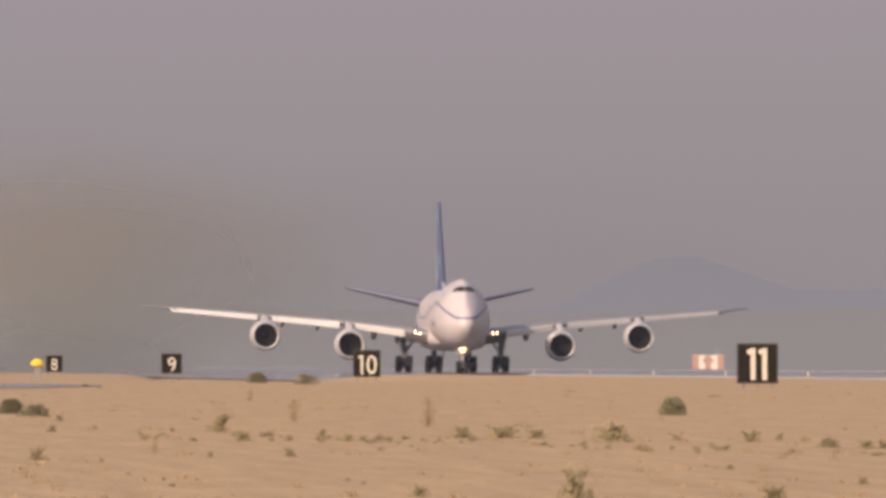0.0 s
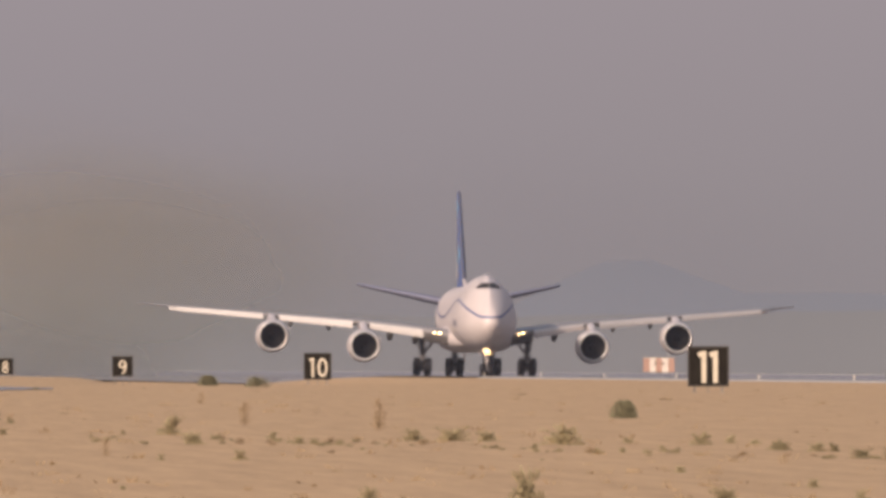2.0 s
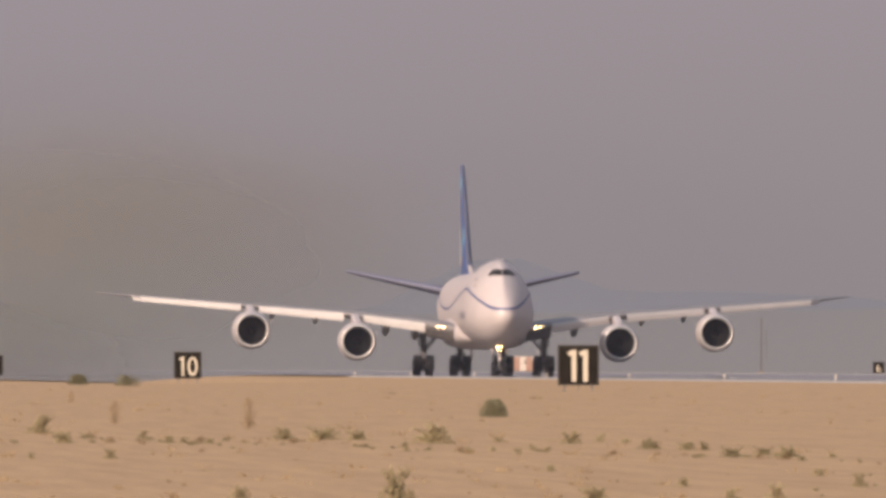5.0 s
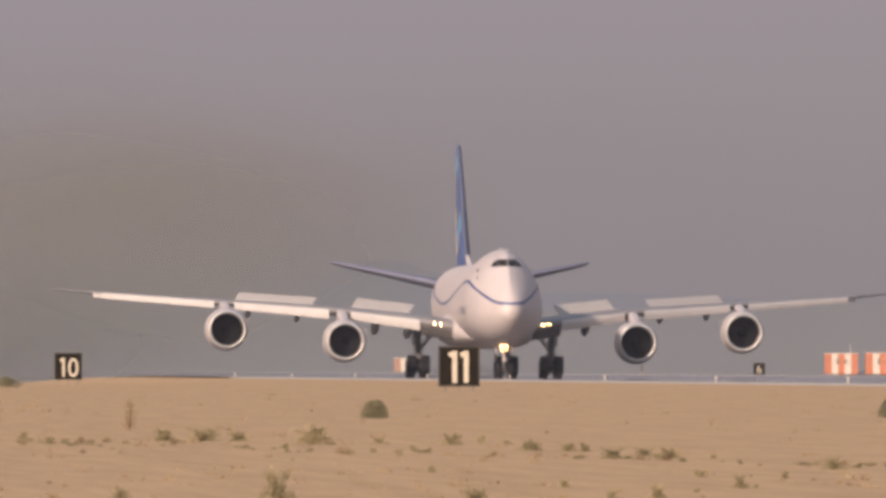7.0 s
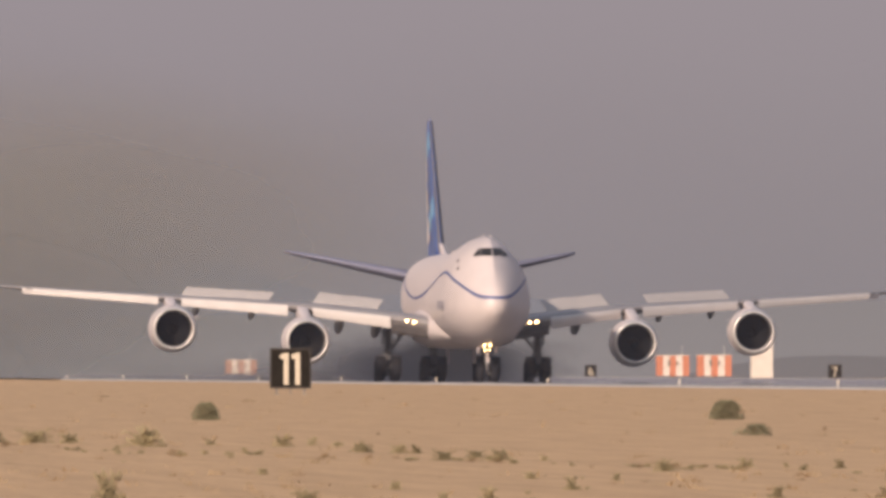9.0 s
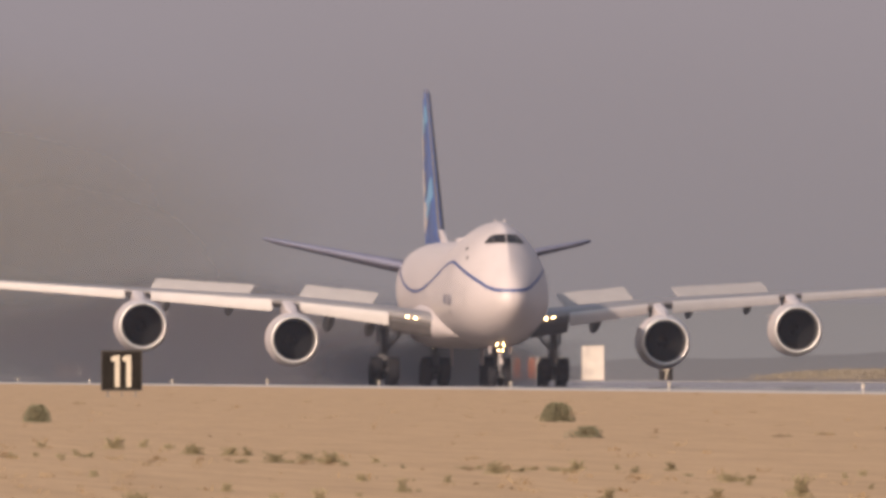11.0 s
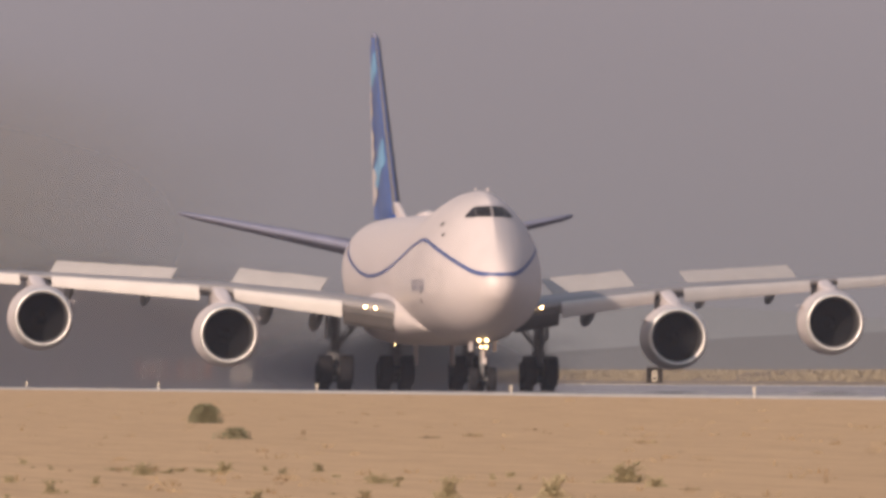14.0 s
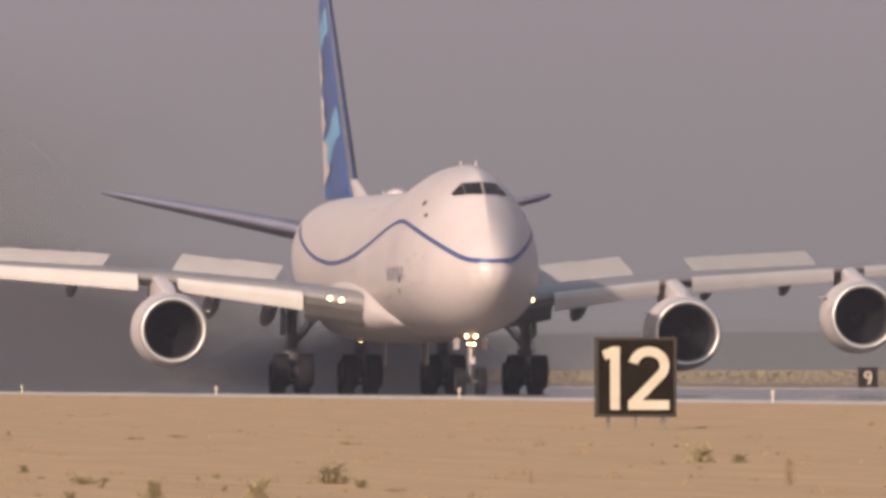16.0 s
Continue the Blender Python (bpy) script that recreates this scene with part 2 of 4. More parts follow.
def build_runway():
    bm = bmesh.new()
    xs = [51.0 + 91.0 * i / 20 for i in range(21)]
    ys = list(np.linspace(-400, 1100, 16)) + list(np.linspace(1150, 1500, 12)) + list(np.linspace(1600, 4900, 34))
    grid = [[bm.verts.new((x, y, runway_z(x, y))) for x in xs] for y in ys]
    for a, b in zip(grid, grid[1:]):
        for i in range(20):
            bm.faces.new((a[i], a[i + 1], b[i + 1], b[i]))
    part("runway", bm, M_ASPHALT, smooth=True)
    tagged(bpy.data.objects["runway"], "grey asphalt runway shimmering like water in the heat", "runway", kind="structure")
    # pale edge strips, a little proud of the sand
    for sign, x0 in ((1, 50.66), (-1, 142.3)):
        zs = 0.39 if sign > 0 else 0.10
        ring = [(0.0, -0.06), (0.0, 0.0), (0.30, 0.055), (0.9, 0.055), (0.9, -0.1)]
        ys = list(np.linspace(-400, 1100, 16)) + list(np.linspace(1150, 1500, 12)) + list(np.linspace(1600, 4900, 34))
        ys = [y for y in ys if sign < 0 or y < 1120]
        bm = loft([[Vector((x0 + sign * a, y, zs + c + (runway_z(51.0, y) - 0.45 if sign > 0 else 0.0))) for a, c in ring] for y in ys])
        tagged(part("runway_edge_line", bm, M_PAINT), "dusty white painted runway edge strip", "road marking", "runway edge stripes", "structure")
    # centre line dashes, 36 m long every 60 m
    me = None
    for k in range(40):
        if me is None:
            bm = bmesh.new()
            v = [bm.verts.new(p) for p in ((-0.45, 0, 0), (0.45, 0, 0), (0.45, 36, 0), (-0.45, 36, 0))]
            bm.faces.new(v)
            ob = part("centre_line_dash", bm, M_PAINT)
            me = ob.data
        else:
            ob = new("centre_line_dash", me)
        ob.location = (96.4, 260 + 61 * k, runway_z(96.4) + 0.014)
        tagged(ob, "white painted runway centre line dash", "road marking", "centre line dashes", "structure")


def build_mirage_pool():
    # glossy sheet added to mirror the sky, in place of a mirage pool
    bm = bmesh.new()
    ring = [(-160, 600), (8.0, 620), (14.0, 650), (17.5, 690), (18.5, 730), (17.5, 780), (13, 830), (4, 860), (-160, 880)]
    bm.faces.new([bm.verts.new((x, y, 0.242)) for x, y in ring])
    tagged(part("taxiway", bm, M_ASPHALT), "glossy grey sheet standing in for a mirage pool beside the sand", "taxiway", kind="structure")


def build_haze_flat():
    """Flat sheet added in the distance for the mirage; haze is put into its colour."""
    bm = bmesh.new()
    for x0, x1, y0, z in ((-2600, 40.0, 1760, 0.10),):
        bm.faces.new([bm.verts.new(q) for q in ((x0, y0, z), (x1, y0, z), (x1, 4940, z), (x0, 4940, z))])
    tagged(part("haze_flat", bm, M_FARHAZE), "distant flat sheet toned like the dusty haze", "lake bed", kind="structure")


def build_berm():
    """Low bank with dry brush beyond the runway."""
    xs = [168, 171, 174, 178, 184, 192, 200]
    zs = [0.0, 0.35, 0.75, 1.0, 1.05, 0.8, 0.0]
    bm = bmesh.new()
    grid = []
    for k in range(160):
        y = 1000 + 1000 * k / 159
        end = min(1, (y - 1000) / 60) * min(1, (2000 - y) / 160)
        grid.append([bm.verts.new((x, y, z * end * (1 + 0.22 * noise.noise((y * 0.03, x * 0.1, 0)) + 0.15 * noise.noise((y * 0.12, x * 0.3, 0))) + 0.02)) for x, z in zip(xs, zs)])
    for a, c in zip(grid, grid[1:]):
        for i in range(len(xs) - 1):
            bm.faces.new((a[i], a[i + 1], c[i + 1], c[i]))
    tagged(part("sand_bank", bm, M_BANK, smooth=True), "low tan sand bank with dry brush beyond the runway", "sand bank", kind="structure")
    rng = random.Random(3)
    vs, fs = [], []
    for k in range(15000):
        y, x = rng.uniform(1040, 1930), rng.uniform(170, 186)
        z = lerp(x, list(zip(xs, zs))) * 0.9 - 0.05
        for j in range(4):
            b0, s = len(vs), rng.uniform(0.035, 0.12)
            dx, dz = rng.uniform(-0.4, 0.4), rng.uniform(0.0, 0.25)
            a = rng.uniform(0, 3.14)
            c, d = math.cos(a) * s, math.sin(a) * s
            vs += [(x + dx - c, y - d, z + dz), (x + dx + c, y + d, z + dz), (x + dx + c * 0.6, y + d * 0.6, z + dz + s * 1.3), (x + dx - c * 0.7, y - d * 0.7, z + dz + s)]
            fs.append((b0, b0 + 1, b0 + 2, b0 + 3))
    me = bpy.data.meshes.new("dry_brush")
    me.from_pydata(vs, [], fs)
    me.materials.append(M_BRUSH)
    tagged(new("dry_brush", me), "straw coloured dry brush growing along the bank", "brush", kind="stuff")


def build_mountains():
    """Faint ranges, far off; the haze is put into their glowing colour."""
    rng = random.Random(5)
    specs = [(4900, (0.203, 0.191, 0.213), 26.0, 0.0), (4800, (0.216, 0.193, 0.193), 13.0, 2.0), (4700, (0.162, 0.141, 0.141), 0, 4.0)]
    for i, (dist, col, top, ph) in enumerate(specs):
        m = bpy.data.materials.new("far_haze")
        m.use_nodes = True
        n, l = m.node_tree.nodes, m.node_tree.links
        b = n["Principled BSDF"]
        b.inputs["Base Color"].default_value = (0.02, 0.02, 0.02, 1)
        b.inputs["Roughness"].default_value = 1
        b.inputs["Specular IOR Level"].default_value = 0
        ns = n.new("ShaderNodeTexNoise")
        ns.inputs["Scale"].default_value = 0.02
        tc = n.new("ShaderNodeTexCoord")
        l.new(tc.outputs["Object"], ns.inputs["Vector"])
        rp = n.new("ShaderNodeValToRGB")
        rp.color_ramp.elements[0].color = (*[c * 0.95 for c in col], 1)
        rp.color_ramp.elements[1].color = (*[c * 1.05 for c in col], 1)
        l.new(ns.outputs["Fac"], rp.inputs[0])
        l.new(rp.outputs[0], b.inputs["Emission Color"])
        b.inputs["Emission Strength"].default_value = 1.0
        bm = bmesh.new()
        prev = None
        for k in range(221):
            a = -0.25 + 0.5 * k / 220          # bearing, radians
            if i == 0:
                h = 11.5 * math.exp(-(abs(a - 0.0532) / 0.0042) ** 2.6) + 6.5 * math.exp(-((a - 0.064) / 0.013) ** 2) + 12 + 8 * math.exp(-((a + 0.05) / 0.05) ** 2)
            elif i == 1:
                h = 13 + 8 * math.exp(-((a - 0.021) / 0.009) ** 2) + 4 * math.exp(-((a - 0.09) / 0.02) ** 2)
            else:
                h = -3.0 + 6.8 / (1 + math.exp(-(a - 0.0775) / 0.0012)) + 6.8 / (1 + math.exp(-(a - 0.100) / 0.004))
            h += (1.5 if i < 2 else 0.7) * noise.noise((a * 120, ph, 0)) + 0.5 * noise.noise((a * 420, ph, 1))
            x, y = dist * math.sin(a), dist * math.cos(a)
            cur = (bm.verts.new((x, y, -6)), bm.verts.new((x, y, max(-4.0, h))), bm.verts.new((x * 1.012, y * 1.012, -6)))
            if prev:
                bm.faces.new((prev[0], cur[0], cur[1], prev[1]))
                bm.faces.new((prev[1], cur[1], cur[2], prev[2]))
            prev = cur
        tagged(part("mountain_backdrop", bm, m, smooth=True), "faint blue-grey mountain range with haze put into its colour", "mountains", kind="structure")


build_ground()
build_runway()
build_mirage_pool()
build_haze_flat()
build_berm()
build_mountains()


# ---- signs and lights along the runway ----
def arc(cx, cy, rx, ry, a0, a1, n=18):
    return [(cx + rx * math.cos(radians(a0 + (a1 - a0) * k / n)), cy + ry * math.sin(radians(a0 + (a1 - a0) * k / n))) for k in range(n + 1)]


# centre lines of the figures in a cell 0.56 wide and 1 high
STROKES = {
    "0": [arc(0.28, 0.5, 0.20, 0.42, 90, 450, 30)],
    "1": [[(0.10, 0.86), (0.28, 0.93)], [(0.28, 1.0), (0.28, 0.0)]],
    "2": [arc(0.26, 0.70, 0.25, 0.225, 170, -40, 20) + [(-0.02, 0.075)], [(-0.07, 0.075), (0.585, 0.075)]],
    "6": [arc(0.28, 0.29, 0.20, 0.215, 90, 450, 26), arc(0.36, 0.33, 0.29, 0.60, 100, 185, 12)],
    "7": [[(0.0, 0.925), (0.53, 0.925)], [(0.48, 0.90), (0.20, 0.0)]],
    "8": [arc(0.28, 0.715, 0.17, 0.205, 90, 450, 26), arc(0.28, 0.28, 0.20, 0.215, 90, 450, 26)],
    "9": [arc(0.28, 0.71, 0.20, 0.215, 90, 450, 26), arc(0.20, 0.67, 0.29, 0.60, -80, 5, 12)],
}


def digits(text, height, parent, y, z):
    """Raised figures: broad strokes swept along their centre lines."""
    bm = bmesh.new()
    step = 0.36 if text == "11" else 0.50 if text == "10" else 0.56
    x0 = -(0.56 + step * (len(text) - 1)) / 2 + {"11": 0.04, "12": -0.055}.get(text, 0.0)
    for k, ch in enumerate(text):
        for s, path in enumerate(STROKES[ch]):
            pts = [Vector((x0 + step * k + a, b)) for a, b in path]
            rows = []
            for i, q in enumerate(pts):
                d = (pts[min(i + 1, len(pts) - 1)] - pts[max(i - 1, 0)])
                if (pts[0] - pts[-1]).length < 1e-6 and i in (0, len(pts) - 1):
                    d = pts[1] - pts[-2]
                d.normalize()
                nrm = Vector((-d.y, d.x)) * (0.075 if text in ("11", "12") else 0.062)
                lo, hi = q - nrm, q + nrm
                rows.append([Vector((lo.x * height, -0.012 - 0.003 * s, lo.y * height)), Vector((hi.x * height, -0.012 - 0.003 * s, hi.y * height)), Vector((hi.x * height, 0.0, hi.y * height)), Vector((lo.x * height, 0.0, lo.y * height))])
            part_bm = loft(rows)
            me = bpy.data.meshes.new("tmp")
            part_bm.to_mesh(me)
            part_bm.free()
            bm.from_mesh(me)
            bpy.data.meshes.remove(me)
    ob = part("number", bm, M_DIGIT, parent, "cream reflective number " + text)
    ob.location = (0, y, z)
    return ob


def distance_sign(text, x, y, rise=0.0):
    s = new("distance_sign")
    z0 = 0.19
    part("panel", boxes(((0, 0, z0 + 0.60), (1.14, 0.12, 1.14)), bevel=0.01), M_SIGN, s)
    bm = boxes(((0, 0, z0 + 1.19), (1.24, 0.16, 0.045)), ((0, 0, z0 + 0.02), (1.24, 0.16, 0.045)), ((-0.597, 0, z0 + 0.605), (0.045, 0.16, 1.124)), ((0.597, 0, z0 + 0.605), (0.045, 0.16, 1.124)))
    part("frame", bm, M_SIGNFRAME, s)
    for k in (-0.42, 0.0, 0.42):
        bm = boxes(((k, 0, 0.09 - rise / 2), (0.03 if k == 0 else 0.05, 0.05, 0.24 + rise)))
        if k:
            box(bm, (k, 0, 0.01 - rise), (0.14, 0.14, 0.03))
            box(bm, (k, -0.03, 0.13), (0.09, 0.04, 0.06))
        part("leg", bm, M_GALV, s)
    digits(text, 0.96 if text in ("11", "12") else 0.88, s, -0.06, z0 + 0.11)
    s.location = (x, y, ground_z(x, y) + rise - 0.005)
    tagged(s, "black runway distance sign with cream " + text + " on short legs", "sign", "runway distance signs")


for text, x, y in (("12", 35.42, 309), ("11", 35.27, 614), ("10", 35.2, 919), ("9", 35.2, 1224), ("8", 35.2, 1529)):
    distance_sign(text, x, y, max(0.0, 0.22 - ground_z(x, y)) if y > 900 else 0.0)
for text, y in (("9", 1224), ("8", 1529), ("7", 1834), ("6", 2139)):
    distance_sign(text, 154.4, y)


def edge_light():
    s = new("runway_edge_light")
    part("base", revolve_z([(0.0, 0.10), (0.03, 0.10), (0.035, 0.03)]), M_GALV, s)
    part("stem", revolve_z([(0.0, 0.022), (0.2, 0.022), (0.205, 0.04), (0.22, 0.04)]), M_SHEDWHITE, s)
    part("lens", revolve_z([(0.22, 0.04), (0.26, 0.048), (0.29, 0.034), (0.30, 0.0)]), M_DIGIT, s, "clear glass lens", True)
    return tagged(s, "small white runway edge light on a short stem", "runway light", "runway edge lights")


def revolve_z(profile, n=14):
    return loft([[Vector((r * math.cos(2 * math.pi * i / n), r * math.sin(2 * math.pi * i / n), z)) for i in range(n)] for z, r in profile], True, True) if profile[-1][1] else \
        loft([[Vector((max(r, 1e-4) * math.cos(2 * math.pi * i / n), max(r, 1e-4) * math.sin(2 * math.pi * i / n), z)) for i in range(n)] for z, r in profile], True, True)


light0 = edge_light()
for k in range(1, 13):
    yy = 355 + 61 * k
    copy_thing(light0, pose(50.52, yy, ground_z(50.52, yy) - 0.004))
light0.matrix_basis = pose(50.52, 355, ground_z(50.52, 355) - 0.004)
for k in range(4, 26):
    yy = 1050 + 61 * k
    copy_thing(light0, pose(144.0, yy, ground_z(144.0, yy) - 0.004))


def striped_shed(x, y, w, h, n, orange):
    """Orange and white striped equipment shelter with a mast."""
    s = new("equipment_shelter")
    for i in range(n):
        part("panel", boxes(((-w / 2 + w * (i + 0.5) / n, 0, 0.30 + h / 2), (w / n - 0.02, 1.8, h)), bevel=0.02), (orange, M_SHEDWHITE)[i % 2], s, ("orange panel", "white panel")[i % 2])
    part("roof", boxes(((0, 0, 0.34 + h), (w + 0.1, 2.0, 0.09))), M_SHEDWHITE, s)
    part("base", boxes(((0, 0, 0.14), (w * 0.14, 0.9, 0.32))), M_GALV, s, "narrow stand")
    for u, d in ((-0.12, 0.16), (0.13, 0.10)):
        part("louvre", boxes(((w * u, -0.92, 0.30 + h * 0.62), (0.34, 0.06, h * d * 2)), bevel=0.01), M_GALV, s, "small dark louvre")
    bm = bmesh.new()
    rod(bm, (w * 0.30, 0, h + 0.36), (w * 0.30, 0, h + 1.5), 0.035)
    part("mast", bm, M_SHEDWHITE, s)
    s.location = (x, y, ground_z(x, y))
    tagged(s, "orange and white striped airfield equipment shelter", "shelter", "equipment shelters")


striped_shed(200.55, 2632, 4.2, 2.6, 5, M_ORANGE)
striped_shed(200.3, 2560, 4.3, 2.6, 5, M_ORANGE)
striped_shed(181, 3290, 5.0, 2.2, 5, M_HAZED)


def white_shed(x, y):
    s = new("white_cabin")
    part("body", boxes(((0, 0, 2.15), (2.6, 2.4, 4.1)), bevel=0.03), M_SHEDWHITE, s)
    part("roof", boxes(((0, 0, 4.25), (2.7, 2.5, 0.1))), M_SHEDWHITE, s)
    part("base", boxes(((0, 0, 0.1), (2.4, 2.2, 0.24))), M_GALV, s)
    s.location = (x, y, ground_z(x, y))
    tagged(s, "plain white upright cabin beyond the runway", "cabin")


white_shed(200, 2482)


def yellow_marker(x, y):
    s = new("yellow_marker")
    part("cap", revolve_z([(0.80, 0.22), (0.84, 0.40), (1.02, 0.38), (1.16, 0.24), (1.22, 0.10)], 10), M_YELLOW, s, "yellow domed cap")
    part("post", boxes(((0, 0, 0.42), (0.34, 0.34, 0.86)), bevel=0.02), M_GALV, s)
    s.location = (x, y, ground_z(x, y))
    tagged(s, "yellow capped marker post in the sand", "marker")


yellow_marker(26.2, 1180)


def antenna_mast(x, y, h):
    s = new("antenna_mast")
    bm = bmesh.new()
    rod(bm, (0, 0, 0), (0, 0, h), 0.12, 0.08, 8)
    part("pole", bm, M_ROOT, s)
    part("foot", boxes(((0, 0, 0.2), (0.9, 0.9, 0.4)), bevel=0.03), M_GALV, s)
    bm = bmesh.new()
    rod(bm, (0.02, 0, h * 0.55), (0.75, 0, h * 0.55), 0.04, None, 6)
    rod(bm, (0.75, 0, h * 0.2), (0.75, 0, h * 0.8), 0.04, None, 6)
    part("crossarm", bm, M_ROOT, s)
    s.location = (x, y, ground_z(x, y))
    tagged(s, "thin grey antenna mast far beyond the runway", "mast")


antenna_mast(192.6, 2900, 8.0)


# ---- airliner ----
# local space: nose tip at y = 0, tail towards +y, z = 0 at the runway
STATIONS = [(0.0, 0.04, 5.38, 5.46, 5.42), (0.12, 0.44, 4.96, 5.95, 5.42), (0.5, 0.86, 4.50, 6.55, 5.42), (1.2, 1.27, 4.00, 7.25, 5.40), (2.2, 1.68, 3.54, 8.08, 5.38),
            (3.5, 2.12, 3.16, 8.98, 5.38), (5.0, 2.50, 2.92, 9.68, 5.40), (6.6, 2.80, 2.76, 10.05, 5.42), (8.5, 3.02, 2.68, 10.24, 5.45), (11.0, 3.14, 2.62, 10.28, 5.5),
            (15.0, 3.19, 2.60, 10.25, 5.5), (19.0, 3.2, 2.60, 9.95, 5.6), (23.0, 3.2, 2.60, 9.45, 5.75), (27.0, 3.2, 2.60, 9.25, 5.8), (48.0, 3.2, 2.60, 9.25, 5.8)]
STATIONS += [(54.0, 3.17, 2.80, 9.25, 5.9), (60.0, 2.85, 3.60, 9.22, 6.4), (66.0, 2.1, 5.0, 9.05, 7.0), (71.0, 1.25, 6.3, 8.65, 7.5), (74.0, 0.42, 7.25, 8.05, 7.65)]
HUMP = [(0, 1.0), (0.5, 1.05), (1.5, 1.5), (3, 1.75), (4.5, 1.6), (7, 1.35), (14, 1.25), (20, 1.10), (25, 0.98), (31, 0.86), (54, 0.86), (70, 1.0)]


def smooth_table(ys, vs, grid):
    """Monotone cubic curve through the stations, sampled on the grid."""
    ys, vs = np.array(ys), np.array(vs)
    h, d = np.diff(ys), np.diff(vs) / np.diff(ys)
    m = np.zeros(len(ys))
    m[0], m[-1] = d[0], d[-1]
    for k in range(1, len(ys) - 1):
        if d[k - 1] * d[k] > 0:
            w1, w2 = 2 * h[k] + h[k - 1], h[k] + 2 * h[k - 1]
            m[k] = (w1 + w2) / (w1 / d[k - 1] + w2 / d[k])
    i = np.clip(np.searchsorted(ys, grid, side="right") - 1, 0, len(h) - 1)
    u = (grid - ys[i]) / h[i]
    return (2 * u ** 3 - 3 * u ** 2 + 1) * vs[i] + (u ** 3 - 2 * u ** 2 + u) * h[i] * m[i] + (3 * u ** 2 - 2 * u ** 3) * vs[i + 1] + (u ** 3 - u ** 2) * h[i] * m[i + 1]


GRID = np.concatenate([np.linspace(0, 0.5, 60), np.linspace(0.52, 12, 240), np.linspace(12.2, 74, 320)])
SKIN = [smooth_table([q[0] for q in STATIONS], [q[k] for q in STATIONS], GRID) for k in (1, 2, 3, 4)]


def body_at(y):
    return [float(np.interp(y, GRID, row)) for row in SKIN]


def half_width(y, z):
    w, zb, zt, zm = body_at(y)
    if z >= zt or z <= zb:
        return 0.0
    if z > zm:
        return w * max(0.0, 1 - ((z - zm) / (zt - zm)) ** 2) ** (0.5 * lerp(y, HUMP))
    return w * math.sqrt(max(0.0, 1 - ((z - zm) / (zb - zm)) ** 2))


def nose_y(x, z):
    """How far aft the skin lies at the side offset x and the height z."""
    lo, hi = 0.0, 14.0
    for _ in range(40):
        mid = (lo + hi) / 2
        lo, hi = (lo, mid) if half_width(mid, z) >= abs(x) and body_at(mid)[1] < z < body_at(mid)[2] else (mid, hi)
    return hi


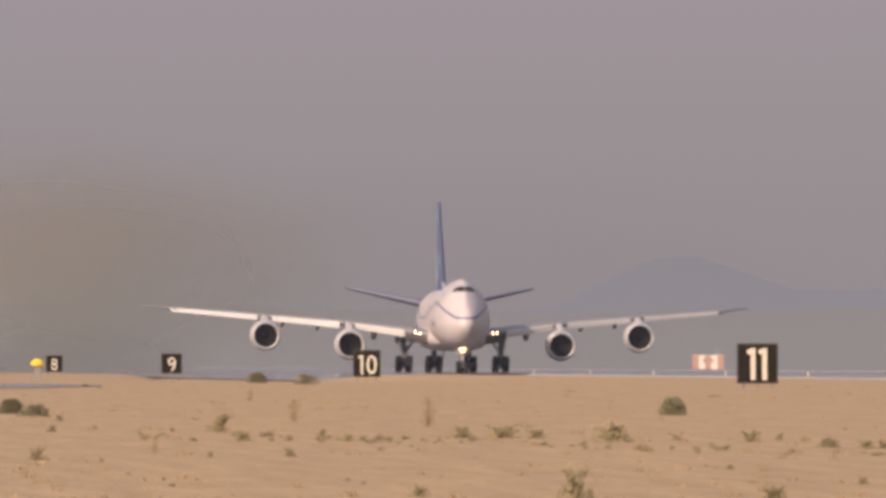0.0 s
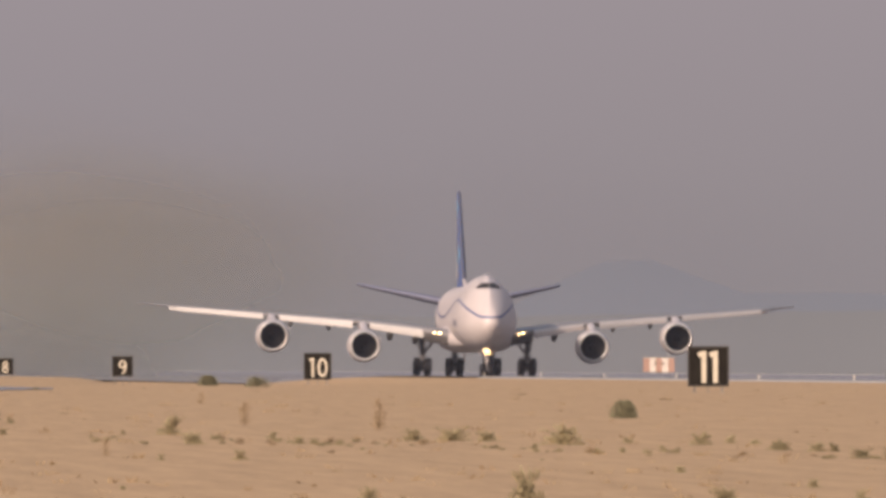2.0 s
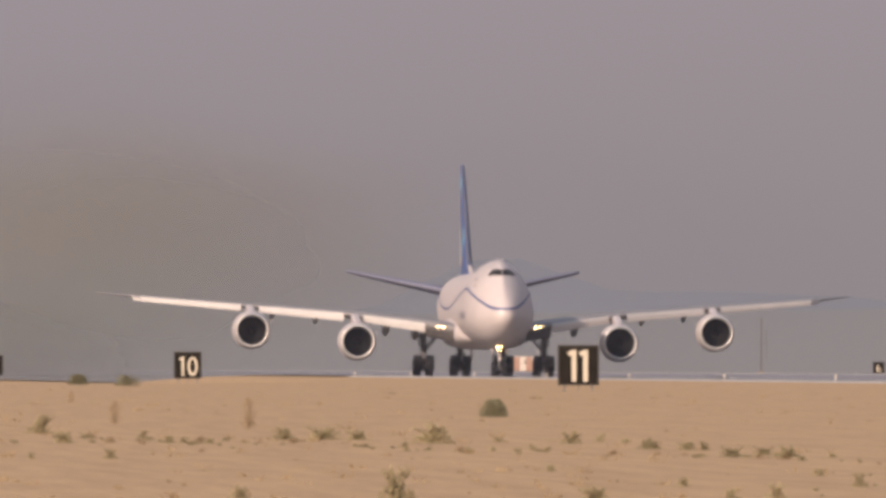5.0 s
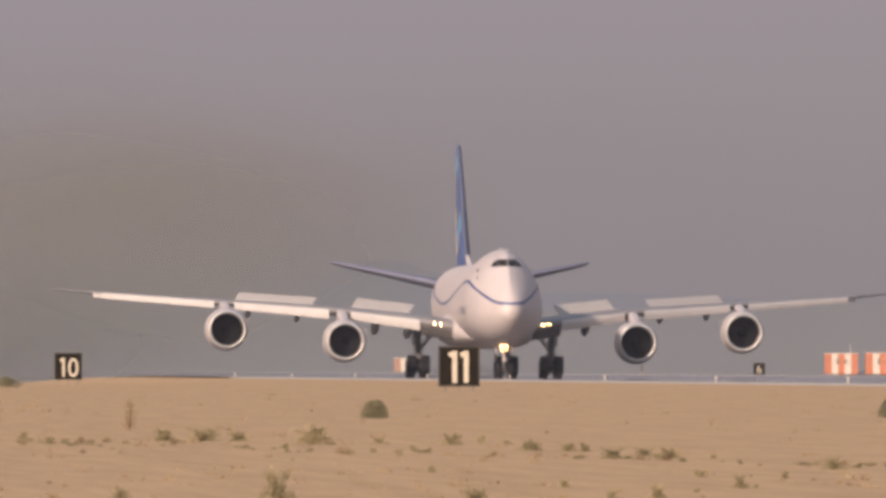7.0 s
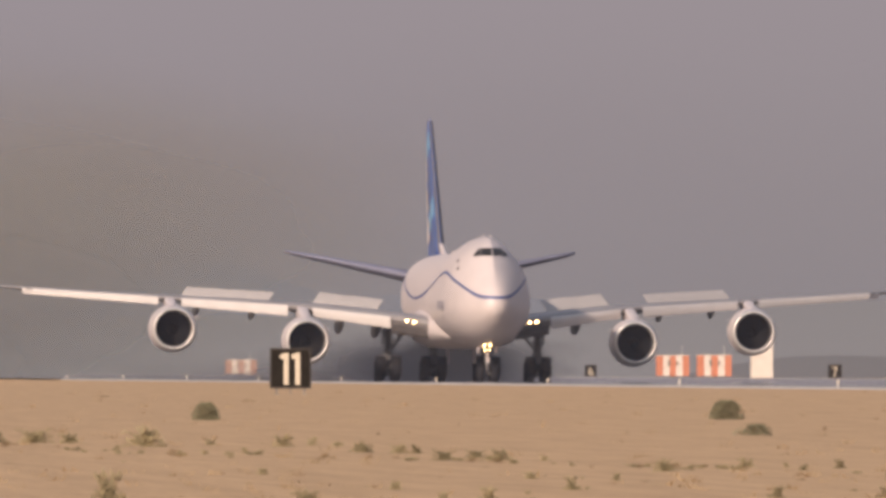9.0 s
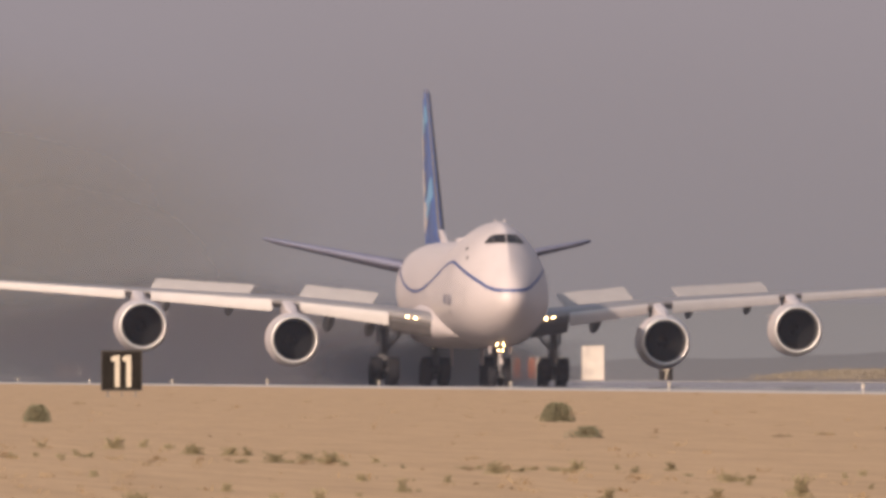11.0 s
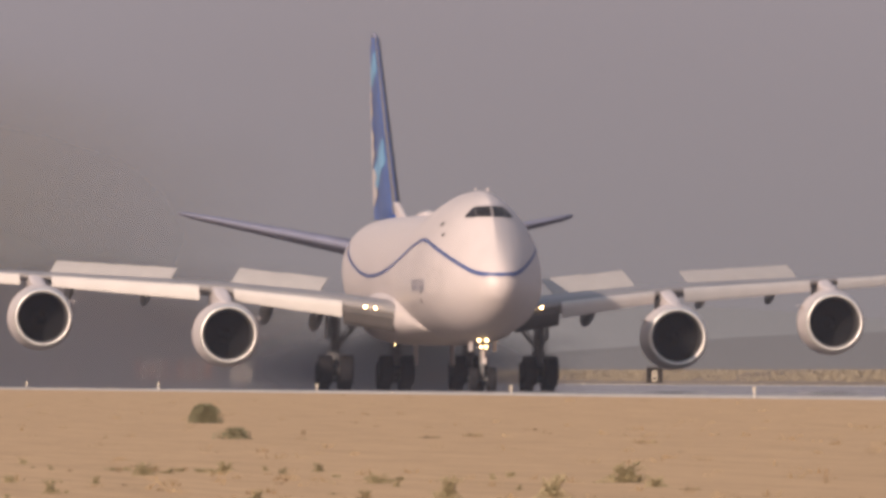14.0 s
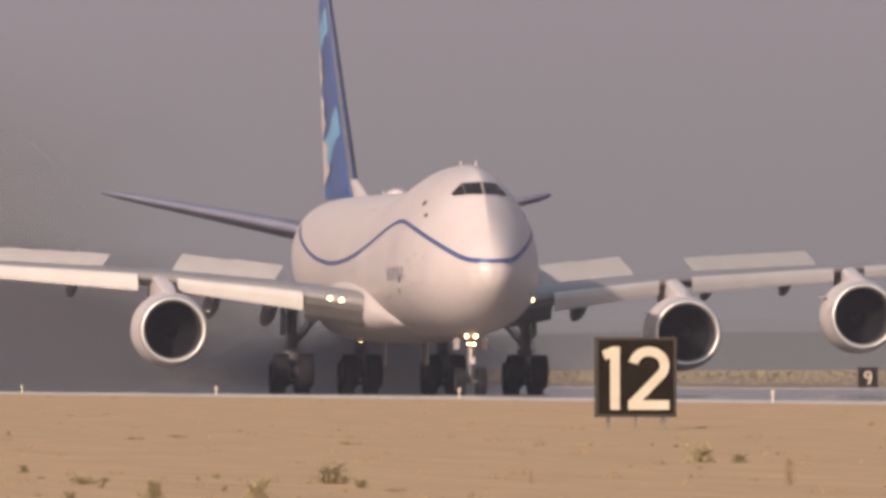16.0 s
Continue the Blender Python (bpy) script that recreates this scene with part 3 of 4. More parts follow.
def build_fuselage(plane):
    ys = sorted(set([s[0] for s in STATIONS] + [0.03, 0.07, 0.18, 0.25, 0.35, 0.65, 0.8, 1.0] + [float(v) for v in np.linspace(1.4, 12, 36)] + [float(v) for v in np.linspace(12.5, 73, 56)]))
    rings = []
    n = 84
    for y in ys:
        w, zb, zt, zm = body_at(y)
        p = lerp(y, HUMP)
        ring = []
        for i in range(n):
            a = 2 * math.pi * i / n
            c, s = math.cos(a), math.sin(a)
            if s >= 0:
                ring.append(Vector((math.copysign(w * abs(c) ** p, c), y, zm + (zt - zm) * s)))
            else:
                ring.append(Vector((w * c, y, zm + (zm - zb) * s)))
        rings.append(ring)
    part("fuselage", loft(rings), M_WHITE, plane, "glossy white painted fuselage with upper deck hump", True)
    # belly fairing between the wings
    rings = []
    for k in range(27):
        u = k / 26
        g = math.sin(math.pi * min(1, max(0, u))) ** 0.34
        y = 19.0 + 29.7 * u
        ring = []
        for i in range(48):
            c, d = math.cos(2 * math.pi * i / 48), math.sin(2 * math.pi * i / 48)
            z = (1.42 * g + 0.15) * math.copysign(abs(d) ** 0.75, d)
            # the front is raked: the lower edge begins farther forward
            ring.append(Vector((3.8 * (0.25 + 0.75 * g) * math.copysign(abs(c) ** 0.62, c), y + 2.4 * z * (1 - u) ** 4, 3.95 + z)))
        rings.append(ring)
    part("belly_fairing", loft(rings), M_WHITE, plane, "white wing root fairing under the body", True)
    # painted wave along each side
    path = [(0.3, 5.90), (0.8, 5.98), (1.6, 6.16), (2.5, 6.38), (4, 6.74), (6, 7.14), (8, 7.45), (10.5, 7.70), (12.5, 7.78), (14.5, 7.70), (17.5, 7.42), (21.5, 6.95), (26, 6.50), (31, 6.17), (36, 6.03), (40, 6.03), (45, 6.25), (50, 6.65), (56, 7.4), (61, 8.1)]
    for side in (-1, 1):
        rows = []
        for k in range(150):
            u = k / 149
            y = 0.30 + 59.0 * u ** 1.6
            z = lerp(y, path)
            z = (lerp(max(0.3, y - 0.8), path) + z * 2 + lerp(y + 0.8, path)) / 4
            row = []
            for dz in (-0.095, 0.0, 0.095):
                hw = half_width(y, z + dz)
                nrm = Vector((hw / 3.25, 0, (z + dz - 5.6) / 4.5)).normalized()
                row.append(Vector((side * (hw + 0.02 * nrm.x), y - (0.05 if y < 4 else 0.0), z + dz + 0.02 * nrm.z)))
            rows.append(row)
        part("wave_stripe", loft(rows, False, False), M_STRIPE, plane, "thin blue wave stripe", True)
    # nose crossing of the stripe
    rows = []
    for k in range(25):
        x = -0.80 + 1.6 * k / 24
        rows.append([Vector((x, nose_y(x, 5.95 + dz) - 0.03, 5.95 + dz + 0.05 * (x / 0.8) ** 2)) for dz in (-0.09, 0.0, 0.09)])
    part("nose_stripe", loft(rows, False, False), M_STRIPE, plane, "blue stripe round the nose", True)
    # cockpit panes
    for x0, x1, z0, z1, z2 in ((0.035, 0.74, 8.90, 9.46, 9.42), (0.76, 1.22, 8.86, 9.42, 8.96)):
        for side in (-1, 1):
            rows = []
            for i in range(7):
                x = x0 + (x1 - x0) * i / 6
                top = z1 + (z2 - z1) * i / 6
                rows.append([Vector((side * x, nose_y(x, z0 + (top - z0) * j / 5) - 0.035, z0 + (top - z0) * j / 5 + 0.015)) for j in range(6)])
            part("cockpit_pane", loft(rows, False, False), M_GLASS, plane, "dark cockpit window pane")
    # service panels, doors, probes
    for side in (-1, 1):
        for y, z, w, h in ((8.4, 8.55, 0.35, 0.22), (6.8, 8.0, 0.24, 0.16), (9.8, 5.2, 0.25, 0.4), (10.5, 4.6, 0.2, 0.25)):
            rows = [[Vector((side * (half_width(y + dy, z + dz) + 0.015), y + dy, z + dz)) for dz in (-h / 2, h / 2)] for dy in (-w, 0, w)]
            part("port", loft(rows, False, False), M_DARK, plane, "small dark port")
        for y, z, w, h in ((5.2, 6.1, 0.10, 0.10), (5.9, 5.75, 0.16, 0.07), (6.4, 6.25, 0.10, 0.14), (7.1, 5.65, 0.14, 0.09), (7.6, 5.95, 0.12, 0.16), (8.3, 5.35, 0.2, 0.08), (6.9, 4.95, 0.12, 0.08), (9.2, 6.35, 0.16, 0.12), (5.4, 5.0, 0.08, 0.12)):
            rows = [[Vector((side * (half_width(y + dy, z + dz) + 0.012), y + dy, z + dz)) for dz in (-h / 2, h * 0.1, h / 2)] for dy in (-w, -0.2 * w, w)]
            part("grime_spot", loft(rows, False, False), M_SEAM, plane, "small grey grime spot")
        for k in range(6):
            y = 8.8 + 0.95 * k
            r = [[Vector((side * (half_width(y + dy, z) + 0.014), y + dy, z)) for z in (5.12, 5.4, 5.72)] for dy in (0, 0.2, 0.42)]
            part("lettering_bar", loft(r, False, False), M_LETTER, plane, "dark bar of side lettering")
    # door and panel seams
    for side in (-1, 1):
        for y0, y1, z0, z1 in ((10.2, 11.4, 5.6, 7.45), (27.5, 31.2, 5.6, 8.4), (14.0, 16.6, 3.1, 4.4)):
            for a, c in (((y0, z0), (y0, z1)), ((y1, z0), (y1, z1)), ((y0, z1), (y1, z1)), ((y0, z0), (y1, z0))):
                rows = []
                for k in range(6):
                    y, z = a[0] + (c[0] - a[0]) * k / 5, a[1] + (c[1] - a[1]) * k / 5
                    d = (0.0, 0.035) if a[0] == c[0] else (0.035, 0.0)
                    rows.append([Vector((side * (half_width(y + q * d[1], z + q * d[0]) + 0.012), y + q * d[1], z + q * d[0])) for q in (-0.5, 0.5)])
                part("seam", loft(rows, False, False), M_SEAM, plane, "grey door seam")
    for y, x in ((9.0, 0.25), (13.0, 0.0), (34.0, 0.0), (46.0, 0.0)):
        z = body_at(y)[2]
        part("antenna", boxes(((x, y, z + 0.08), (0.05, 0.35, 0.22)), bevel=0.01), M_WHITE, plane, "small white blade antenna")
    bm = bmesh.new()
    bmesh.ops.create_uvsphere(bm, u_segments=12, v_segments=8, radius=0.02, matrix=Matrix.Translation((-2.4, 32.6, 2.42)))
    part("belly_lamp", bm, M_LIGHT, plane, "small lit belly lamp", True)
    bm = bmesh.new()
    bmesh.ops.create_uvsphere(bm, u_segments=16, v_segments=8, radius=1, matrix=Matrix.Translation((0, 40.0, 9.22)) @ Matrix.Diagonal((0.5, 1.3, 0.28, 1)))
    part("radome", bm, M_WHITE, plane, "white antenna blister", True)


ZLE = [(2.0, 3.95), (3.25, 4.15), (6.0, 4.62), (11.7, 5.35), (20.8, 6.06), (30.0, 6.76), (34.2, 7.2)]
CHORD = [(2.0, 15.6), (3.25, 14.6), (11.7, 10.0), (20.8, 6.9), (30.5, 3.9), (33.0, 2.6), (34.2, 1.0)]


def le_y(x):
    return 24.0 + (x - 3.25) * 0.84 + (1.2 * (x - 30.5) if x > 30.5 else 0.0)


def foil(x, side, thick=0.115):
    """Ring of the wing's section at the span x."""
    c, y0, z0 = lerp(x, CHORD), le_y(x), lerp(x, ZLE)
    us = [1, 0.8, 0.6, 0.4, 0.25, 0.12, 0.05, 0.015, 0]
    def t(u):
        return 5 * thick * (0.2969 * math.sqrt(u) - 0.126 * u - 0.3516 * u * u + 0.2843 * u ** 3 - 0.1015 * u ** 4)
    up = [(u, t(u) * 1.05) for u in us]
    dn = [(u, -t(u) * 0.8) for u in reversed(us[1:-1])]
    return [Vector((side * x, y0 + u * c, z0 + v * c - 0.004 * u * c)) for u, v in up + dn]


def build_wing(plane, side):
    tag = "right" if side < 0 else "left"
    xs = [2.0, 3.25, 5, 7, 9, 11.7, 14, 17, 20.8, 24, 27, 30.5, 32, 33.2, 34.2]
    wing = part("wing", loft([foil(x, side, 0.088 if x < 12 else 0.085) for x in xs]), M_WINGTOP, plane, "pale grey swept " + tag + " wing", True)
    # drooped leading edge panels
    for x0, x1, h in ((5.7, 11.0, 0.78), (12.7, 20.0, 0.70), (21.6, 31.0, 0.52)):
        rows = []
        n = 12
        for k in range(n + 1):
            x = x0 + (x1 - x0) * k / n
            y, z, s = le_y(x), lerp(x, ZLE), h * (1 - 0.25 * k / n)
            # the inner panel hangs steeper than the outer ones
            ring = ((0.12, 0.20), (-0.20, 0.06), (-0.28, -0.24), (-0.20, -0.72), (-0.12, -0.92), (-0.04, -0.90), (-0.12, -0.35), (0.0, -0.05)) if x0 < 10 else \
                ((0.12, 0.20), (-0.12, 0.05), (-0.30, -0.30), (-0.38, -0.72), (-0.34, -0.92), (-0.26, -0.90), (-0.18, -0.35), (0.0, -0.05))
            rows.append([Vector((side * x, y + dy * s, z + dz * s)) for dy, dz in ring])
        part("slat", loft(rows), M_SLAT, wing, "cream white lowered slat")
    # dark panel added under the wing root, in place of the shade there
    rows = []
    for k in range(5):
        x = 3.1 + 2.5 * k / 4
        y, z = le_y(x), lerp(x, ZLE)
        rows.append([Vector((side * x, y + dy, z + dz)) for dy, dz in ((-0.10, -0.16), (-0.12, -0.36), (0.22, -0.86), (0.55, -1.06), (0.66, -1.00), (0.42, -0.72), (0.12, -0.24))])
    part("root_shade_panel", loft(rows), M_ROOT, wing, "dark panel standing in for the shade under the wing root")
    # trailing edge flaps, lowered
    for x0, x1, c in ((4.2, 10.0, 3.0), (12.2, 19.6, 2.4)):
        rows = []
        for k in range(7):
            x = x0 + (x1 - x0) * k / 6
            y, z = le_y(x) + lerp(x, CHORD) * 0.96, lerp(x, ZLE) - 0.004 * lerp(x, CHORD) - 0.02
            rows.append([Vector((side * x, y + dy * c, z + dz * c)) for dy, dz in ((0, 0), (0.1, 0.06), (0.5, 0.02), (1.0, -0.12), (0.5, -0.06), (0.1, -0.06))])
        part("flap", loft(rows), M_WINGTOP, wing, "lowered grey flap")
    # flap track fairings
    for x in (5.9, 8.5, 14.7, 18.6):
        y1 = le_y(x) + lerp(x, CHORD) * 1.08
        s = 0.85 if x < 12 else 0.6
        z1 = lerp(x, ZLE) - 0.15
        prof = [(-4.4, 0.03), (-3.6, 0.22), (-2.2, 0.36), (-0.6, 0.42), (0.8, 0.36), (1.8, 0.22), (2.3, 0.02)]
        bm = revolve([(a * s, r * s) for a, r in prof], 16, y1, side * x, z1)
        for v in bm.verts:
            v.co.z = z1 + (v.co.z - z1) * 1.3 - 0.20 * max(0, v.co.y - y1 + 4.4 * s)
        part("flap_fairing", bm, M_SPOILER, wing, "grey canoe shaped fairing", True)
    # wing root landing lamps
    for x in (4.1, 4.58):
        bm = bmesh.new()
        y, z = le_y(x) - 0.06, lerp(x, ZLE) + 0.02
        bmesh.ops.create_uvsphere(bm, u_segments=14, v_segments=8, radius=0.068, matrix=Matrix.Translation((side * x, y - 0.05, z)))
        part("landing_lamp", bm, M_LIGHT, wing, "lit amber-white landing lamp", True)
    return wing


def build_spoilers(plane):
    """Upper wing panels; each hinges at its front edge. Returns them with their closed pose and opening angle."""
    made = []
    for side in (-1, 1):
        for x0, x1, n, c in ((6.2, 10.7, 2, 1.55), (13.7, 19.8, 4, 1.1)):
            for k in range(n):
                xa, xb = x0 + (x1 - x0) * k / n + 0.008, x0 + (x1 - x0) * (k + 1) / n - 0.008
                xm = (xa + xb) / 2
                cm = lerp(xm, CHORD)
                ym, zm = le_y(xm) + 0.66 * cm, lerp(xm, ZLE) + 0.030 * cm
                slope = (lerp(xb, ZLE) - lerp(xa, ZLE)) / (xb - xa)
                sweep = 0.84 + 0.66 * (lerp(xb, CHORD) - lerp(xa, CHORD)) / (xb - xa)
                hw = (xb - xa) / 2 * math.sqrt(1 + sweep * sweep)
                bm = loft([[Vector((-hw, y, z)) for y, z in ring] for ring in [((0, 0), (c, -0.10), (c, -0.07), (c * 0.5, 0.02), (0, 0.06))]] +
                          [[Vector((hw, y, z)) for y, z in ((0, 0), (c, -0.10), (c, -0.07), (c * 0.5, 0.02), (0, 0.06))]])
                ob = part("spoiler", bm, M_SPOILER, plane, "off-white hinged spoiler panel")
                made.append((ob, side, (side * xm, ym, zm), -side * math.degrees(math.atan(slope)), side * math.degrees(math.atan(sweep)), 45 if x0 > 10 else 40))
    return made


def build_engine(plane, x, y, z):
    e = part("engine", revolve([(0.22, 1.545), (0.6, 1.60), (1.4, 1.70), (2.4, 1.73), (3.4, 1.66), (4.3, 1.50), (4.9, 1.30), (4.9, 1.22), (3.2, 1.30), (1.62, 1.30), (1.0, 1.285), (0.5, 1.275), (0.22, 1.31)], 48), M_WHITE, plane, "white engine cowling", True)
    part("inlet_lip", revolve([(0.22, 1.552), (0.10, 1.51), (0.03, 1.46), (0.0, 1.42), (0.02, 1.37), (0.10, 1.325), (0.26, 1.30)], 48), M_METAL, e, "polished metal inlet lip", True)
    part("lip_seam", revolve([(0.20, 1.556), (0.24, 1.566), (0.29, 1.568)], 48), M_SEAM, e, "grey joint behind the lip", True)
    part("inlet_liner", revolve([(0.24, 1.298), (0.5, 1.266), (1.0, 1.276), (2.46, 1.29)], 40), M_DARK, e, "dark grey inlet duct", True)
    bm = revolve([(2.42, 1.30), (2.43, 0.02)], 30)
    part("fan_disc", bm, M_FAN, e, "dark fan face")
    for k in range(18):
        a = 2 * math.pi * k / 18
        bm = bmesh.new()
        vs = [[bm.verts.new((r * math.sin(a + s), 2.35 + dy + th, r * math.cos(a + s))) for r, s, dy in ((0.40, -0.16, -0.01), (0.40, 0.16, 0.02), (1.27, 0.30, 0.02), (1.27, -0.03, -0.02))] for th in (0, 0.03)]
        bm.faces.new(vs[0])
        bm.faces.new(vs[1][::-1])
        for i in range(4):
            bm.faces.new((vs[0][i], vs[1][i], vs[1][(i + 1) % 4], vs[0][(i + 1) % 4]))
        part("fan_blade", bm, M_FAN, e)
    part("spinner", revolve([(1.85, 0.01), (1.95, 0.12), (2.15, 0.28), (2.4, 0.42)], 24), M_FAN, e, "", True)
    part("core_nozzle", revolve([(4.4, 1.0), (5.4, 0.85), (6.4, 0.60), (6.4, 0.52), (7.3, 0.05)], 24), M_STEEL, e, "bare metal core nozzle", True)
    # pylon up to the wing
    top = lerp(abs(x), ZLE) + 0.1 - z
    yw = le_y(abs(x)) - y
    rings = []
    for yy, zl, zh, w in ((1.0, 1.55, 1.66, 0.12), (2.0, 1.45, 1.66 + 0.25 * (top - 1.6), 0.30), (3.6, 1.3, max(1.7, top - 0.35), 0.36), (yw + 0.3, 0.9, top + 0.02, 0.36), (yw + 3.0, 1.2, top + 0.1, 0.34), (yw + 5.0, top - 0.3, top + 0.0, 0.1)):
        rings.append([Vector((-w, yy, zl)), Vector((w, yy, zl)), Vector((w, yy, zh - 0.08)), Vector((w * 0.5, yy, zh)), Vector((-w * 0.5, yy, zh)), Vector((-w, yy, zh - 0.08))])
    part("pylon", loft(rings), M_WHITE, e, "white engine pylon")
    part("strake", boxes(((-1.55 if x > 0 else 1.55, 1.9, 0.85), (0.5, 1.1, 0.04))), M_WHITE, e)
    e.location = (x, y, z)
    return e


def tyre(gear, x, y, r, w, up=0.0):
    rg = [(-w / 2, r * 0.55), (-w / 2, r * 0.88), (-w * 0.47, r * 0.95), (-w * 0.40, r * 0.985), (-w * 0.15, r), (w * 0.15, r), (w * 0.40, r * 0.985), (w * 0.47, r * 0.95), (w / 2, r * 0.88), (w / 2, r * 0.55)]
    n = 28
    rings = [[Vector((x + a, y + b * math.sin(2 * math.pi * i / n), up + r + b * math.cos(2 * math.pi * i / n))) for i in range(n)] for a, b in rg]
    part("tyre", loft(rings, True, False), M_RUBBER, gear, "black rubber tyre", True)
    hub = [(-w * 0.42, 0.02), (-w * 0.40, r * 0.35), (-w * 0.46, r * 0.56), (w * 0.46, r * 0.56), (w * 0.40, r * 0.35), (w * 0.42, 0.02)]
    rings = [[Vector((x + a, y + b * math.sin(2 * math.pi * i / 20), up + r + b * math.cos(2 * math.pi * i / 20))) for i in range(20)] for a, b in hub]
    part("rim", loft(rings, True, False), M_RIM, gear, "dark grey metal wheel rim")


def build_main_gear(plane, x, y, top, out):
    """Four-wheeled bogie; out: sideways slant of its brace."""
    bm = bmesh.new()
    rod(bm, (0, 0, 0.70), (0, 0, 2.0), 0.15)
    rod(bm, (0, 0, 1.8), (0, 0, top), 0.24)
    rod(bm, (0, 0, 2.1), (out, 0.2, top), 0.10)
    rod(bm, (0, 0, 2.0), (0, -1.6, top), 0.09)
    rod(bm, (0, -0.35, 1.6), (0, -0.3, 0.85), 0.06)
    rod(bm, (0.12, -0.32, 1.95), (-out * 0.30, -0.45, top), 0.05, None, 8)
    rod(bm, (0.05, 0.30, 2.3), (out * 0.75, 0.4, top), 0.045, None, 8)
    rod(bm, (0.30, -0.22, 0.95), (0.42, -0.28, 1.7), 0.022, None, 6)
    rod(bm, (0.42, -0.28, 1.7), (0.24, -0.25, top), 0.022, None, 6)
    rod(bm, (-0.30, -0.22, 0.95), (-0.40, -0.28, 1.6), 0.022, None, 6)
    rod(bm, (-0.40, -0.28, 1.6), (-0.22, -0.25, top), 0.022, None, 6)
    rod(bm, (0.0, 0.28, 1.25), (0, 0.55, 1.75), 0.05)
    rod(bm, (0, 0.55, 1.75), (0, 0.26, 2.3), 0.05)
    rod(bm, (-0.22, -0.12, 1.0), (-0.20, -0.12, top), 0.035, None, 6)
    rod(bm, (0.22, -0.10, 1.0), (0.20, -0.10, top), 0.035, None, 6)
    rod(bm, (out * 0.45, 0.1, 2.1 + (top - 2.1) * 0.45), (out * 0.25, 0.0, top), 0.06)
    box(bm, (0, 0, 1.95), (0.62, 0.5, 0.34), 0.06)
    box(bm, (0, -0.1, 1.32), (0.9, 0.42, 0.30), 0.08)
    gear = part("main_gear", bm, M_STEEL, plane, "dark steel main landing gear leg")
    gear.location = (x, y, 0)
    bm = bmesh.new()
    box(bm, (0, 0, 0.86), (0.26, 1.9, 0.26), 0.04, pose(0, 0, 0, -10.6))
    part("bogie_beam", bm, M_STEEL, gear)
    for dy, up in ((-0.80, 0.30), (0.80, 0.0)):
        bm = bmesh.new()
        rod(bm, (-0.56, dy, 0.72 + up), (0.56, dy, 0.72 + up), 0.09)
        part("axle", bm, M_STEEL, gear)
        bm = bmesh.new()
        rod(bm, (-0.26, dy, 0.72 + up), (0.26, dy, 0.72 + up), 0.30, None, 18)
        part("brake", bm, M_DARK, gear, "dark brake stack")
        for dx in (-0.56, 0.56):
            tyre(gear, dx, dy, 0.78, 0.72, up)
    s = math.copysign(1, x)
    if abs(x) > 4:
        part("gear_door", boxes(((s * 0.42, 0.1, 3.55), (0.09, 1.5, 1.7)), bevel=0.02), M_WINGTOP, gear, "grey gear door")
    else:
        part("gear_door", boxes(((s * -0.95, -1.2, 1.95), (0.08, 2.0, 1.2)), bevel=0.02), M_WHITE, gear, "white gear door")


def build_nose_gear(plane):
    bm = bmesh.new()
    rod(bm, (0, 0, 0.55), (0, 0, 1.5), 0.11)
    rod(bm, (0, 0, 1.3), (0, 0, 2.9), 0.17)
    rod(bm, (0, 0, 1.6), (0, 1.6, 2.8), 0.08)
    rod(bm, (-0.3, -0.1, 2.55), (0.3, -0.1, 2.55), 0.05)
    gear = part("nose_gear", bm, M_STEEL, plane, "nose landing gear leg")
    gear.location = (0, 8.4, 0)
    for dx in (-0.46, 0.46):
        tyre(gear, dx, 0, 0.62, 0.46)
    bm = bmesh.new()
    rod(bm, (-0.46, 0, 0.62), (0.46, 0, 0.62), 0.08)
    part("axle", bm, M_STEEL, gear)
    for s in (-1, 1):
        part("gear_door", boxes(((s * 0.62, 0.2, 2.3), (0.05, 2.0, 0.5)), bevel=0.01), M_WHITE, gear, "white gear door")
    bm = bmesh.new()
    box(bm, (0, -0.18, 1.75), (0.10, 0.14, 0.7), 0.02)
    box(bm, (0.12, -0.2, 1.55), (0.12, 0.1, 0.3), 0.02)
    part("torque_link", bm, M_WHITE, gear, "white torque link")
    for x, z, r in ((-0.22, 2.62, 0.062), (0.2, 2.62, 0.062), (-0.13, 2.28, 0.045), (0.13, 2.28, 0.045), (0.02, 3.02, 0.03), (-0.06, 2.88, 0.025)):
        bm = bmesh.new()
        bmesh.ops.create_uvsphere(bm, u_segments=12, v_segments=8, radius=r, matrix=Matrix.Translation((x, -0.26, z)))
        part("taxi_lamp", bm, M_LIGHT, gear, "lit taxi lamp", True)


def blade(root, tip, n=8):
    """Tapered surface between two chord lines: (x, y, z, chord, thickness) each, thickness along x."""
    rings = []
    for k in range(n + 1):
        u = k / n
        x, y, z, c, t = [a + (b - a) * u for a, b in zip(root, tip)]
        rings.append([Vector((x + v * t, y + w * c, z)) for w, v in ((0, 0), (0.03, 0.22), (0.12, 0.42), (0.35, 0.5), (0.7, 0.28), (1, 0.02), (1, -0.02), (0.7, -0.28), (0.35, -0.5), (0.12, -0.42), (0.03, -0.22))])
    return rings


